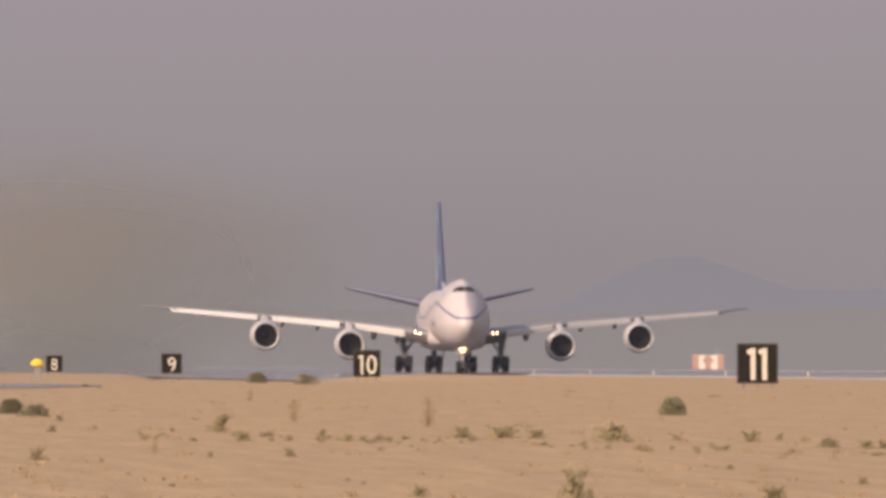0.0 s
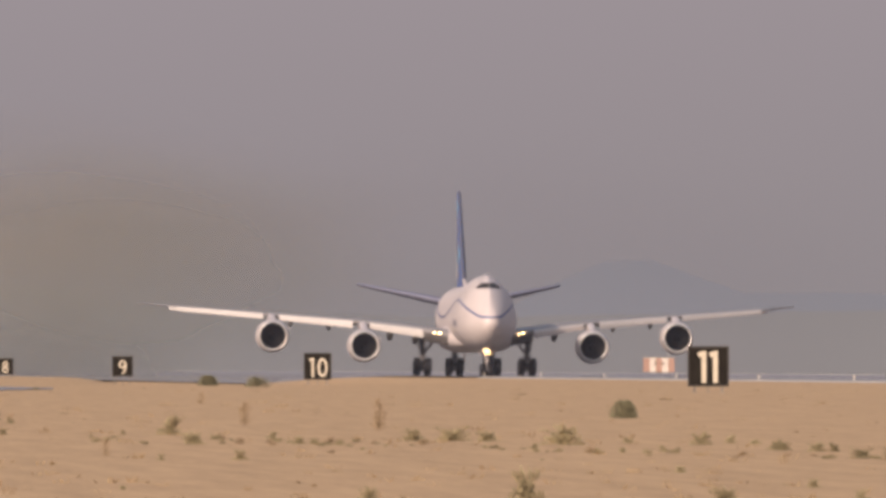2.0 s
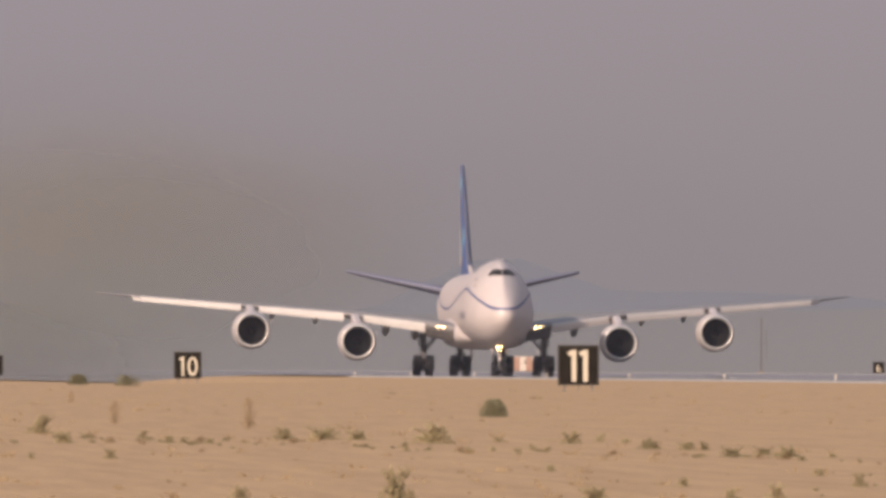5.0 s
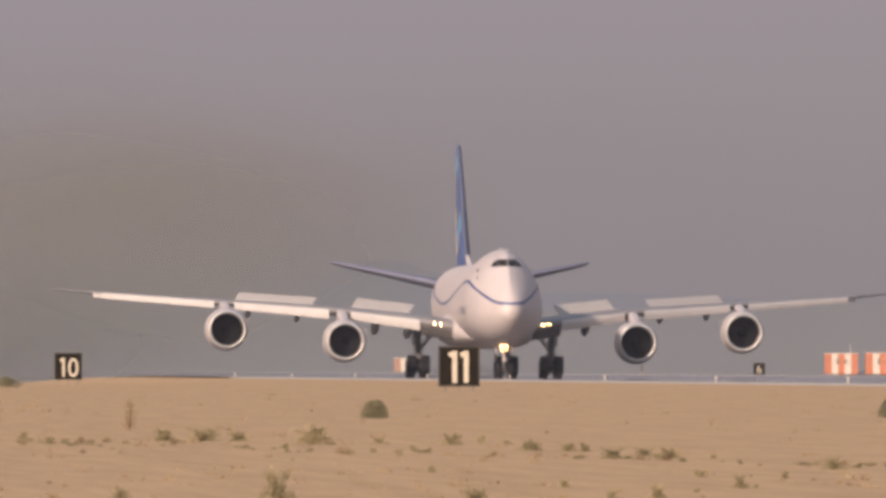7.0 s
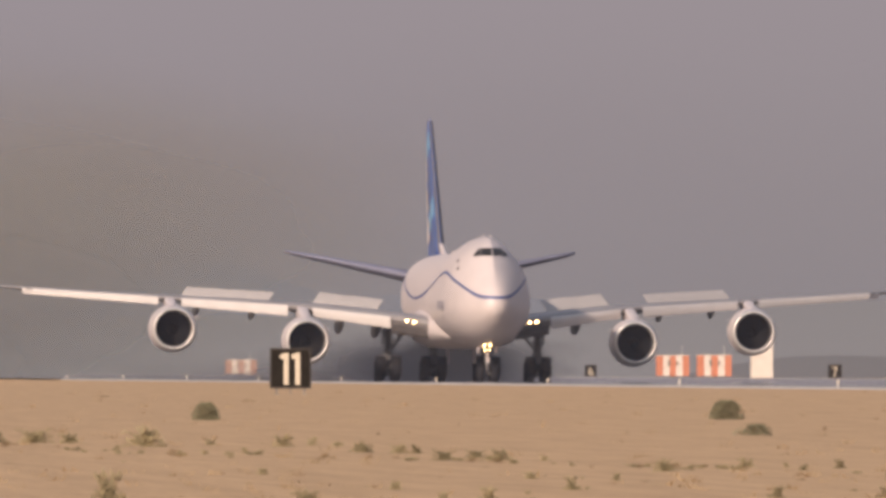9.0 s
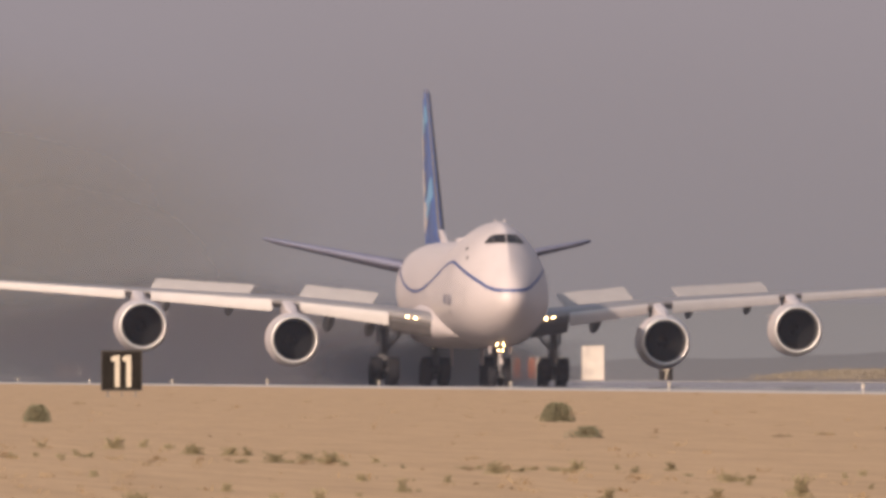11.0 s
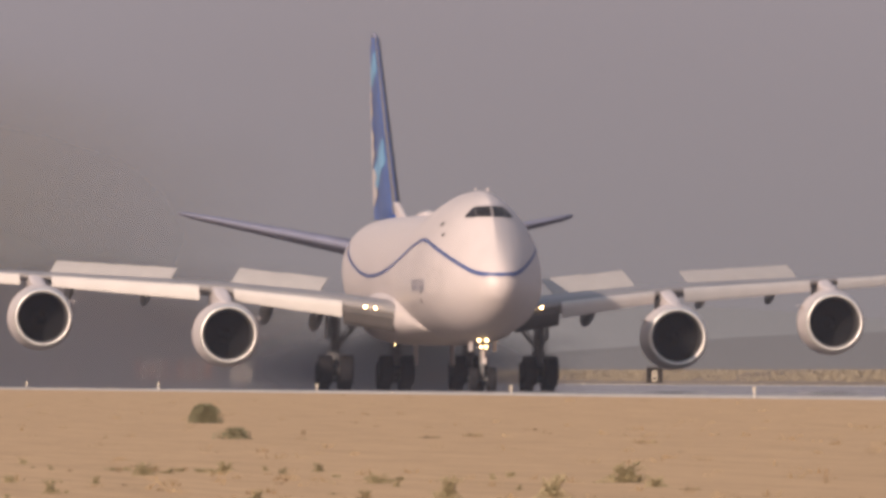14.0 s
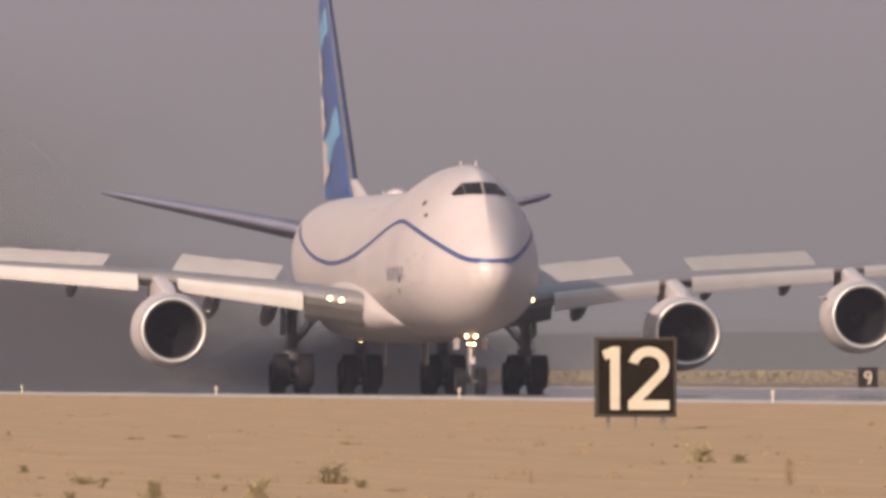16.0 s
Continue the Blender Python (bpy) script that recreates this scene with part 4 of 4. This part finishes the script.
def build_tail(plane):
    root, tip = (0, 57.2, 8.6, 12.5, 0.76), (0, 71.9, 19.15, 3.6, 0.34)
    fin = part("fin", loft(blade(root, tip)), M_BLUE, plane, "deep blue tail fin", True)
    part("fin_cap", loft(blade((0, 71.95, 19.15, 3.55, 0.34), (0, 72.7, 19.4, 2.6, 0.14), 2)), M_TAIL, fin, "dark blue-grey fin cap", True)
    part("fin_fillet", loft(blade((0, 51.5, 9.0, 9.0, 0.4), (0, 58.2, 10.1, 3.0, 0.34), 5)), M_WHITE, fin, "white fin root fillet", True)
    def at(u, v, side):
        """Skin point at the height u (0 to 1) and chord place v."""
        x, y, z, c, t = [a + (b - a) * u for a, b in zip(root, tip)]
        th = lerp(v, [(0, 0), (0.03, 0.22), (0.12, 0.42), (0.35, 0.5), (0.7, 0.28), (1, 0.02)])
        return Vector((side * (th * t + 0.025) - 0.065 * max(0.0, v - 0.73) * c, y + v * c, z))
    # rudder, turned a little, with a wavy white figure along its rear edge
    def aft(u, w):
        x, y, z, c, t = [a + (b - a) * u for a, b in zip(root, tip)]
        return Vector((-0.065 * 0.28 * w * c, y + (0.73 + 0.28 * w) * c, z)), t
    rings = []
    for k in range(13):
        u = 0.06 + 0.90 * k / 12
        ring = []
        for w, s in ((0, 0.24), (0.5, 0.12), (1, 0.02), (1, -0.02), (0.5, -0.12), (0, -0.24)):
            v, t = aft(u, w)
            ring.append(v + Vector((s * t, 0, 0)))
        rings.append(ring)
    rudder = part("rudder", loft(rings), M_BLUE, fin, "deep blue rudder turned slightly")
    for u0, u1, wide in ((0.13, 0.33, 0.20), (0.345, 0.53, 0.15), (0.57, 0.74, 0.14)):
        rows = []
        for k in range(15):
            u, q = u0 + (u1 - u0) * k / 14, math.sin(math.pi * (0.06 + 0.88 * k / 14)) ** 0.5 * (1 + 0.3 * math.sin(0.9 * k + 30 * u0))
            rows.append([at(u, 1.0 - wide * q * f, -1) + Vector((-0.03, 0, 0)) for f in (0.0, 0.35, 0.7, 1.0)])
        part("white_mark", loft(rows, False, False), M_WHITE, rudder, "white curved mark")
    for side in (-1, 1):
        # slanting light blue bands
        for u0, u1, du, w in ((0.19, 0.35, 0.0, 0.13), (0.74, 0.82, 0.0, 0.11)):
            rows = [[at(min(1, u0 + (u1 - u0) * k / 12 + q), 0.95 - 0.85 * k / 12, side) for q in (0, w / 2, w)] for k in range(13)]
            part("fin_band", loft(rows, False, False), M_SKYBLUE, fin, "light blue swoosh band")
        # thin edge strip; on the far side a wide grey paints in its shade
        rows = [[at(k / 12, v, side) + Vector((side * 0.012, -0.02, 0)) for v in ((0.0, 0.01, 0.025, 0.04) if side < 0 else (0.0, 0.03, 0.12, 0.35))] for k in range(1, 13)]
        part("fin_leading_edge_shade", loft(rows, False, False), M_NAVY, fin, "dark grey leading edge with shade painted on its far side")
        # horizontal tail
        xs = [1.0, 3, 5, 7, 9, 10.1, 10.7]
        rings = []
        for x in xs:
            y, c, z = 62.6 + (x - 1) * 0.83, 9.0 - (x - 1) * 0.63, 7.55 + (x - 1) * 0.205
            if x > 10.5:
                y, c = y + 0.6, 1.6
            rings.append([Vector((side * x, y + u * c, z + v * c)) for u, v in ((0, 0), (0.04, 0.025), (0.25, 0.05), (0.6, 0.034), (1, 0.0), (0.6, -0.045), (0.25, -0.06), (0.04, -0.025))])
        part("tailplane", loft(rings), M_TAIL, plane, "blue-grey swept tailplane", True)


plane = tagged(new("airliner"), "white four-engined jumbo jet with blue tail braking on the runway", "airplane")
build_fuselage(plane)
FLEXING = []
for _s in (-1, 1):
    FLEXING.append((build_wing(plane, _s), _s, (0, 0, 0)))
    for _at in ((_s * 11.7, 25.0, 2.98), (_s * 20.8, 33.0, 3.90)):
        FLEXING.append((build_engine(plane, *_at), _s, _at))
    build_main_gear(plane, _s * 5.38, 34.6, 4.4, -_s * 1.9)
    build_main_gear(plane, _s * 1.92, 37.6, 3.0, _s * 0.5)
build_nose_gear(plane)
build_tail(plane)
SPOILERS = build_spoilers(plane)


# ---- desert plants ----
def shrub(name, seed, dry, tall):
    """A unit-wide clump of twigs and small leaves, about tall high."""
    rng = random.Random(seed)
    s = new(name)
    bm = bmesh.new()
    for k in range(16):
        a, r = rng.uniform(0, 6.28), rng.uniform(0.1, 0.42)
        rod(bm, (0, 0, -0.02), (r * math.cos(a), r * math.sin(a), tall * rng.uniform(0.4, 0.95)), 0.014, 0.004, 5)
    part("woody_stem", bm, M_STEM, s)
    bm = bmesh.new()
    for k in range(3200 if seed == 1 else 700 if not dry else 230):
        a, u = rng.uniform(0, 6.28), rng.random() ** 0.55
        h = rng.random()
        lump = 1 + (0.10 if seed == 1 else 0.26) * math.sin(3 * a + seed) + 0.08 * math.sin(7 * a + 2 * seed)
        r = 0.47 * u * lump * math.sqrt(max(0.05, 1 - (h * 0.95) ** 2))
        p = Vector((r * math.cos(a), r * math.sin(a), tall * (0.03 + h * 0.97 * (0.7 + 0.3 * lump))))
        q = Euler((rng.uniform(-1.2, 1.2), rng.uniform(-1.2, 1.2), rng.uniform(0, 6.28))).to_matrix()
        l, w = (rng.uniform(0.025, 0.05), rng.uniform(0.010, 0.02)) if seed == 1 else (rng.uniform(0.04, 0.085), rng.uniform(0.016, 0.03))
        vs = [bm.verts.new(p + q @ Vector(v)) for v in ((-w, 0, -0.2 * l), (0, -0.02, -l * 0.6), (w, 0, 0), (0, 0.015, l))]
        bm.faces.new(vs)
    part("foliage", bm, M_DRY if dry else M_LEAF, s)
    return s


def weed(seed):
    """A sprawling half-dry weed: bent branches with sparse leaves, unit wide."""
    rng = random.Random(seed)
    s = new("weed")
    st, lf = bmesh.new(), bmesh.new()
    for k in range(15):
        a = rng.uniform(0, 6.28)
        p0, reach, up = Vector((0, 0, -0.02)), rng.uniform(0.10, 0.50), rng.uniform(0.15, 0.62)
        pts = [p0]
        for q in range(1, 5):
            u = q / 4
            pts.append(Vector((reach * u * math.cos(a + 0.4 * u * rng.uniform(-1, 1)), reach * u * math.sin(a + 0.3 * u), up * (u * (1.5 - 0.6 * u)) + rng.uniform(-0.02, 0.02))))
        for c, d in zip(pts, pts[1:]):
            rod(st, c, d, 0.007, 0.005, 4)
        for q in range(64):
            u = rng.uniform(0.04, 1.0) * 3.99
            base = pts[int(u)].lerp(pts[int(u) + 1], u - int(u)) + Vector((rng.gauss(0, 0.035), rng.gauss(0, 0.035), abs(rng.gauss(0, 0.05))))
            m = Euler((rng.uniform(-1.3, 1.3), rng.uniform(-1.3, 1.3), rng.uniform(0, 6.28))).to_matrix()
            l, w = rng.uniform(0.025, 0.06), rng.uniform(0.010, 0.022)
            lf.faces.new([lf.verts.new(base + m @ Vector(v)) for v in ((-w, 0, 0), (0, -0.01, -l * 0.4), (w, 0, 0), (0, 0.01, l))])
    # a low cushion of fine leaves about the foot
    for k in range(420):
        a, r = rng.uniform(0, 6.28), 0.46 * math.sqrt(rng.random())
        r *= 1 + 0.25 * math.sin(3 * a + seed)
        base = Vector((r * math.cos(a), r * math.sin(a), rng.random() * 0.34 * max(0.08, 1 - (r / 0.5) ** 2)))
        m = Euler((rng.uniform(-1.3, 1.3), rng.uniform(-1.3, 1.3), rng.uniform(0, 6.28))).to_matrix()
        l, w = rng.uniform(0.025, 0.06), rng.uniform(0.010, 0.022)
        lf.faces.new([lf.verts.new(base + m @ Vector(v)) for v in ((-w, 0, 0), (0, -0.01, -l * 0.4), (w, 0, 0), (0, 0.01, l))])
    part("woody_stem", st, M_STEM, s)
    part("foliage", lf, M_WEED, s)
    return tagged(s, "sprawling half-dry desert weed with sparse leaves", "weed", "desert weeds")


WEEDS = [weed(31), weed(32), weed(33)]
SHRUBS = [shrub("shrub", 1, False, 0.62), shrub("shrub", 2, False, 0.55), shrub("shrub", 3, True, 0.55), shrub("shrub", 4, True, 0.9)]
LABELS = ["rounded grey-green desert shrub on bare sand", "low grey-green sagebrush clump on sand", "small dry brown bush on sand", "thin upright dry weed on sand"]
for ob, text in zip(SHRUBS, LABELS):
    tagged(ob, text, "shrub", "desert shrubs")
# plan of the plants: x, y, width
ROUND = [(6.63, 317.0, 0.44), (16.35, 306.6, 0.45), (24.94, 316.5, 0.56), (27.44, 833.1, 0.88)]
SAGE = [(6.65, 301.0, 0.46), (16.82, 686.4, 0.27), (18.98, 236.3, 0.42), (27.49, 779.0, 0.97)]
SPRIGS = [(5.03, 131.9, 0.04), (5.06, 135.4, 0.04), (6.45, 123.8, 0.03), (7.06, 155.3, 0.03), (7.25, 185.9, 0.07), (10.31, 134.6, 0.04), (11.56, 160.1, 0.04), (11.73, 142.0, 0.04), (11.86, 159.1, 0.04), (15.58, 138.1, 0.02), (17.89, 356.1, 0.06), (21.22, 253.6, 0.06), (22.19, 265.1, 0.06), (26.7, 280.8, 0.06)]
UPRIGHT = [(5.03, 180.0, 0.07), (9.48, 272.9, 0.15), (10.36, 250.8, 0.18), (13.9, 426.3, 0.15), (15.62, 142.7, 0.05), (17.3, 141.5, 0.09)]
WEEDS_A = [(3.65, 164.5, 0.14), (5.22, 170.4, 0.06), (5.38, 235.0, 0.1), (5.7, 117.4, 0.18), (5.88, 170.4, 0.11), (6.54, 281.0, 0.11), (6.76, 234.9, 0.06), (7.3, 234.9, 0.23), (7.62, 203.9, 0.1), (7.75, 119.3, 0.08), (7.9, 218.9, 0.1), (8.0, 119.2, 0.11), (9.28, 130.2, 0.09), (9.72, 186.8, 0.06), (10.01, 123.1, 0.09), (10.44, 142.1, 0.06), (10.45, 189.2, 0.08), (10.67, 123.1, 0.09), (11.39, 125.5, 0.14), (12.03, 189.1, 0.1), (12.07, 206.2, 0.11), (12.18, 126.9, 0.17), (12.27, 139.0, 0.05), (12.72, 134.9, 0.04), (13.13, 160.5, 0.05), (13.38, 158.5, 0.09), (13.71, 147.4, 0.05)]
WEEDS_B = [(4.89, 119.9, 0.1), (6.56, 203.4, 0.15), (6.78, 116.3, 0.13), (8.19, 130.8, 0.07), (8.4, 149.8, 0.07), (9.83, 210.8, 0.17), (9.99, 144.2, 0.08), (11.07, 206.7, 0.09), (11.56, 202.7, 0.16), (11.69, 191.2, 0.12), (11.86, 189.1, 0.13), (12.82, 160.5, 0.1), (14.16, 150.9, 0.06), (20.82, 176.8, 0.2)]
WEEDS_C = [(7.32, 219.4, 0.12), (9.11, 211.8, 0.23), (9.51, 211.8, 0.29), (10.19, 202.3, 0.34), (11.25, 173.1, 0.17), (11.68, 154.1, 0.15), (11.69, 192.2, 0.16), (11.73, 173.1, 0.19), (11.92, 179.1, 0.16), (12.07, 172.6, 0.08), (12.17, 203.7, 0.11), (12.48, 143.0, 0.13), (13.98, 138.3, 0.14), (14.36, 144.3, 0.28), (21.18, 176.8, 0.14)]
MATS = [(5.95, 162.4, 0.04), (7.34, 168.3, 0.07), (8.63, 172.3, 0.08), (8.66, 334.4, 0.15), (9.84, 167.7, 0.1), (10.27, 136.1, 0.06), (10.31, 137.1, 0.05), (10.74, 160.2, 0.06), (12.29, 144.5, 0.08), (12.63, 160.5, 0.08), (13.23, 345.8, 0.11), (13.9, 135.3, 0.14), (15.22, 132.6, 0.05), (20.26, 198.0, 0.11), (21.54, 239.6, 0.23), (21.81, 201.8, 0.08), (22.51, 223.9, 0.25), (22.68, 246.5, 0.25), (26.67, 481.8, 0.35), (27.01, 559.4, 0.28), (36.76, 311.9, 0.17)]
_rng = random.Random(11)
_first = set()
PLANTS = SHRUBS + WEEDS


def straw_mat(seed):
    """A flat mat of dead brown stalks pressed on the sand, unit wide."""
    rng = random.Random(seed)
    s = new("straw_mat")
    for name, count, tall in (("stalks", 90, 0.10), ("sprigs", 24, 0.22)):
        bm = bmesh.new()
        for k in range(count):
            a, r, d = rng.uniform(0, 6.28), 0.46 * rng.random() ** 0.7, rng.uniform(0, 6.28)
            p = Vector((r * math.cos(a), 0.6 * r * math.sin(a), 0.01))
            q = p + Vector((0.13 * math.cos(d), 0.13 * math.sin(d), tall * rng.uniform(0.2, 1.0) * (1 - r)))
            w = Vector((-math.sin(d), math.cos(d), 0.4)) * 0.012
            bm.faces.new([bm.verts.new(v) for v in (p - w, p + w, q + w * 0.5, q - w * 0.5)])
        tagged(part(name, bm, M_DRY if name == "stalks" else M_WEED, s), kind="stuff")
    return tagged(s, "flat mat of dead brown stalks on sand", "dry grass", "straw mats")


PLANTS.append(straw_mat(41))


def plant(kind, x, y, size, low=1.0):
    m = Matrix.Translation((x, y, ground_z(x, y) - 0.004)) @ Matrix.Rotation(_rng.uniform(0, 6.28) if kind < 7 else _rng.uniform(-0.5, 0.5), 4, "Z")
    if kind not in _first:
        _first.add(kind)
        ob = PLANTS[kind]
        ob.matrix_basis = m @ Matrix.Diagonal((size, size, size * low, 1))
    else:
        ob = copy_thing(PLANTS[kind], m)
        ob.scale = (size, size, size * low)


for kind, rows, grow, low in ((0, ROUND, 1.05, 0.82), (1, SAGE, 1.05, 0.62), (2, SPRIGS, 1.3, 0.8), (3, UPRIGHT, 1.2, 1.7), (4, WEEDS_A, 1.5, 1.05), (5, WEEDS_B, 1.65, 0.95), (6, WEEDS_C, 1.5, 0.75), (7, MATS, 1.15, 1.3)):
    for x, y, size in rows:
        plant(kind, x, y, size * grow, low * _rng.uniform(0.85, 1.15))
for k in range(70):
    y = 112 * (900 / 112) ** (_rng.random() ** 1.6)
    x = y * _rng.uniform(0.015, 0.135)
    if x < 47:
        plant(_rng.choice((4, 5, 6, 2, 7)), x, y, _rng.uniform(0.03, 0.07) * (y / 150) ** 0.3, _rng.uniform(0.5, 1.0))
for k in range(130):
    # a straggling row of low tufts along an old track
    u = _rng.random()
    plant(_rng.choice((4, 5, 6, 7, 2)), 5.5 + 7.5 * u, 216 - 66 * u ** 1.6 + _rng.gauss(0, 6), _rng.uniform(0.06, 0.15), _rng.uniform(0.4, 0.8))


def build_litter():
    """Dry straw and sprigs strewn over the sand."""
    rng = random.Random(21)
    vs, fs = [], []
    for k in range(1700):
        y = 105 * (700 / 105) ** (rng.random() ** 1.4)
        x = y * rng.uniform(0.012, 0.14)
        if x > 48 or noise.noise((x * 0.5, y * 0.05, 7)) < -0.05:
            continue
        z, r = ground_z(x, y), rng.uniform(0.012, 0.05) * (y / 150) ** 0.4
        for j in range(rng.randint(3, 8)):
            b, a, lean = len(vs), rng.uniform(0, 6.28), rng.uniform(0.3, 1.6)
            cx, cy = x + rng.uniform(-r, r) * 1.5, y + rng.uniform(-r, r) * 1.5
            dx, dy, h = math.cos(a) * r * lean, math.sin(a) * r * lean, r * rng.uniform(0.3, 1.1)
            w = r * 0.16
            vs += [(cx - w, cy, z - 0.004), (cx + w, cy, z - 0.004), (cx + dx + w * 0.4, cy + dy, z + h), (cx + dx - w * 0.4, cy + dy, z + h)]
            fs.append((b, b + 1, b + 2, b + 3))
    me = bpy.data.meshes.new("dry_straw")
    me.from_pydata(vs, [], fs)
    me.materials.append(M_CLOD)
    tagged(new("dry_straw", me), "scattered brown dry straw and sprigs on sand", "dry grass", kind="stuff")


build_litter()


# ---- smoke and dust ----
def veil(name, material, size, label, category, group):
    """Shallow curved sheet for smoke or added airlight, of radius one before sizing."""
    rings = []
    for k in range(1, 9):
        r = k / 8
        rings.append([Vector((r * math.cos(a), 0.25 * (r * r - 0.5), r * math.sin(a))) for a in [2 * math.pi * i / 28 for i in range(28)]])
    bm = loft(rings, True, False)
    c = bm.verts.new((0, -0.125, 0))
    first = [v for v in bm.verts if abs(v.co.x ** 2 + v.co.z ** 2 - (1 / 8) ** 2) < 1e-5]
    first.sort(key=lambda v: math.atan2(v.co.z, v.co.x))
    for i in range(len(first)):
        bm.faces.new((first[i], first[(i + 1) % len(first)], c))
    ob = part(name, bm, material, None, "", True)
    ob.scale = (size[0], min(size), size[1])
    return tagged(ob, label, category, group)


# few sheets, so that they can be seen through one another: offset aside and aft of the nose when grown, height, half sizes
PUFFS = []
for mtl, start, dx, dy, z, w, h, text in ((M_SMOKE, 5.6, -1.0, 43, 0.9, 17.0, 5.4, "dark grey smoke drifting behind the braking wheels"),
                                          (M_DRIFT, 7.6, -18.0, 66, 2.0, 30.0, 9.0, "grey smoke trailing downwind of the braking wheels")):
    PUFFS.append((veil("tyre_smoke_puff", mtl, (w, h), text, "smoke", "brake smoke puffs"), start, dx, dy, z))
HAZES = []
for dx, dy, z, w, h in ((-24.0, 130, 5.0, 34.0, 14.0), (-14.0, 190, 9.0, 34.0, 18.0)):
    HAZES.append((veil("exhaust_haze_puff", M_EXHAUST, (w, h), "soft grey-brown exhaust haze hanging behind the jet", "haze", "exhaust haze puffs"), dx, dy, z))
CLOUDS = []
for dx, dy, z, w, h in ((-30, 420, 12.0, 58.0, 26.0), (-30, 700, 15.0, 84.0, 34.0)):
    CLOUDS.append((veil("dust_cloud", M_DUST, (w, h), "hazy brown dust cloud blown up behind the jet", "dust cloud", "dust clouds"), dx, dy, z))

# added sheet before the jet; its pale colour stands in for aerial haze
AIRLIGHT = veil("airlight_sheet", M_AIRLIGHT, (72.0, 27.0), "pale see-through sheet standing in for haze before the jet", "haze", "")

# ---- movement ----
NOSE = [(0.0, 2236.7), (0.5, 2193.8), (1.0, 2150.7), (1.5, 2107.4), (2.0, 2063.7), (2.5, 2019.6), (3.0, 1975.1), (3.5, 1930.2), (4.0, 1884.9), (4.5, 1839.4), (5.0, 1793.6),
        (5.5, 1747.6), (6.0, 1701.6), (6.5, 1655.6), (7.0, 1609.8), (7.5, 1564.2), (8.0, 1519.0), (8.5, 1474.3), (9.0, 1430.1), (9.5, 1386.6), (10.0, 1343.9), (10.5, 1302.0)]
NOSE += [(11.0, 1261.1), (11.5, 1221.0), (12.0, 1181.9), (12.5, 1143.8), (13.0, 1106.7), (13.5, 1070.4), (14.0, 1034.9), (14.5, 1000.0), (15.0, 965.7), (15.5, 931.7), (16.0, 897.8)]


def bent(side, t):
    return pose(0, 0, 0, 0, -side * lerp(t, [(5.9, 0.30), (7.0, -0.15), (8.4, -0.48)]), 0)


def motions():
    walk(plane, [(t, pose(96.5, y, runway_z(96.4), 0, 0.33, lerp(t, [(14.5, 0.0), (16.0, 0.17)]))) for t, y in NOSE])
    # the wings droop as their lift goes
    times = sorted({0.0, 5.9, 6.2, 6.7, 7.0, 7.6, 8.4, 16.0})
    for ob, side, at in FLEXING:
        walk(ob, [(t, bent(side, t) @ pose(*at)) for t in times])
    # spoilers swing up once the brakes bite
    for ob, side, at, ry, rz, up in SPOILERS:
        walk(ob, [(t, bent(side, t) @ pose(*at, lerp(t, [(5.9, 0), (6.2, 0.15), (6.7, 0.9), (7.0, 1)]) * up, ry, rz)) for t in times])
    # smoke gathers behind the bogies and spreads out
    for ob, start, dx, dy, z in PUFFS:
        rows = []
        low = -1.0 - ob.scale.z
        for t, y in NOSE:
            g = min(1.0, max(0.0, (t - start) / 4.0))
            rows.append((t, pose(96.5 + dx * (0.35 + 0.65 * g), y + 40 + (dy - 40) * g, low + (z - low) * ease(g * 1.5))))
        walk(ob, rows)
    # the haze of the engines closes up on the slowing jet
    for ob, dx, dy, z in HAZES:
        rows = []
        for t, y in NOSE:
            g = min(1.0, max(0.0, (t - 4.0) / 8.0))
            rows.append((t, pose(96.5 + dx * (2.0 - g), y + dy + 420 * (1 - g), z - 9 * (1 - g))))
        walk(ob, rows)
    walk(AIRLIGHT, [(t, pose(92.0, y - 60, 6.0)) for t, y in NOSE])
    for ob, dx, dy, z in CLOUDS:
        walk(ob, [(t, pose(96.4 + dx + lerp(t, [(0, 0), (4, 8), (8, 25), (11, 14), (16, 10)]), y + dy, z)) for t, y in NOSE])


motions()
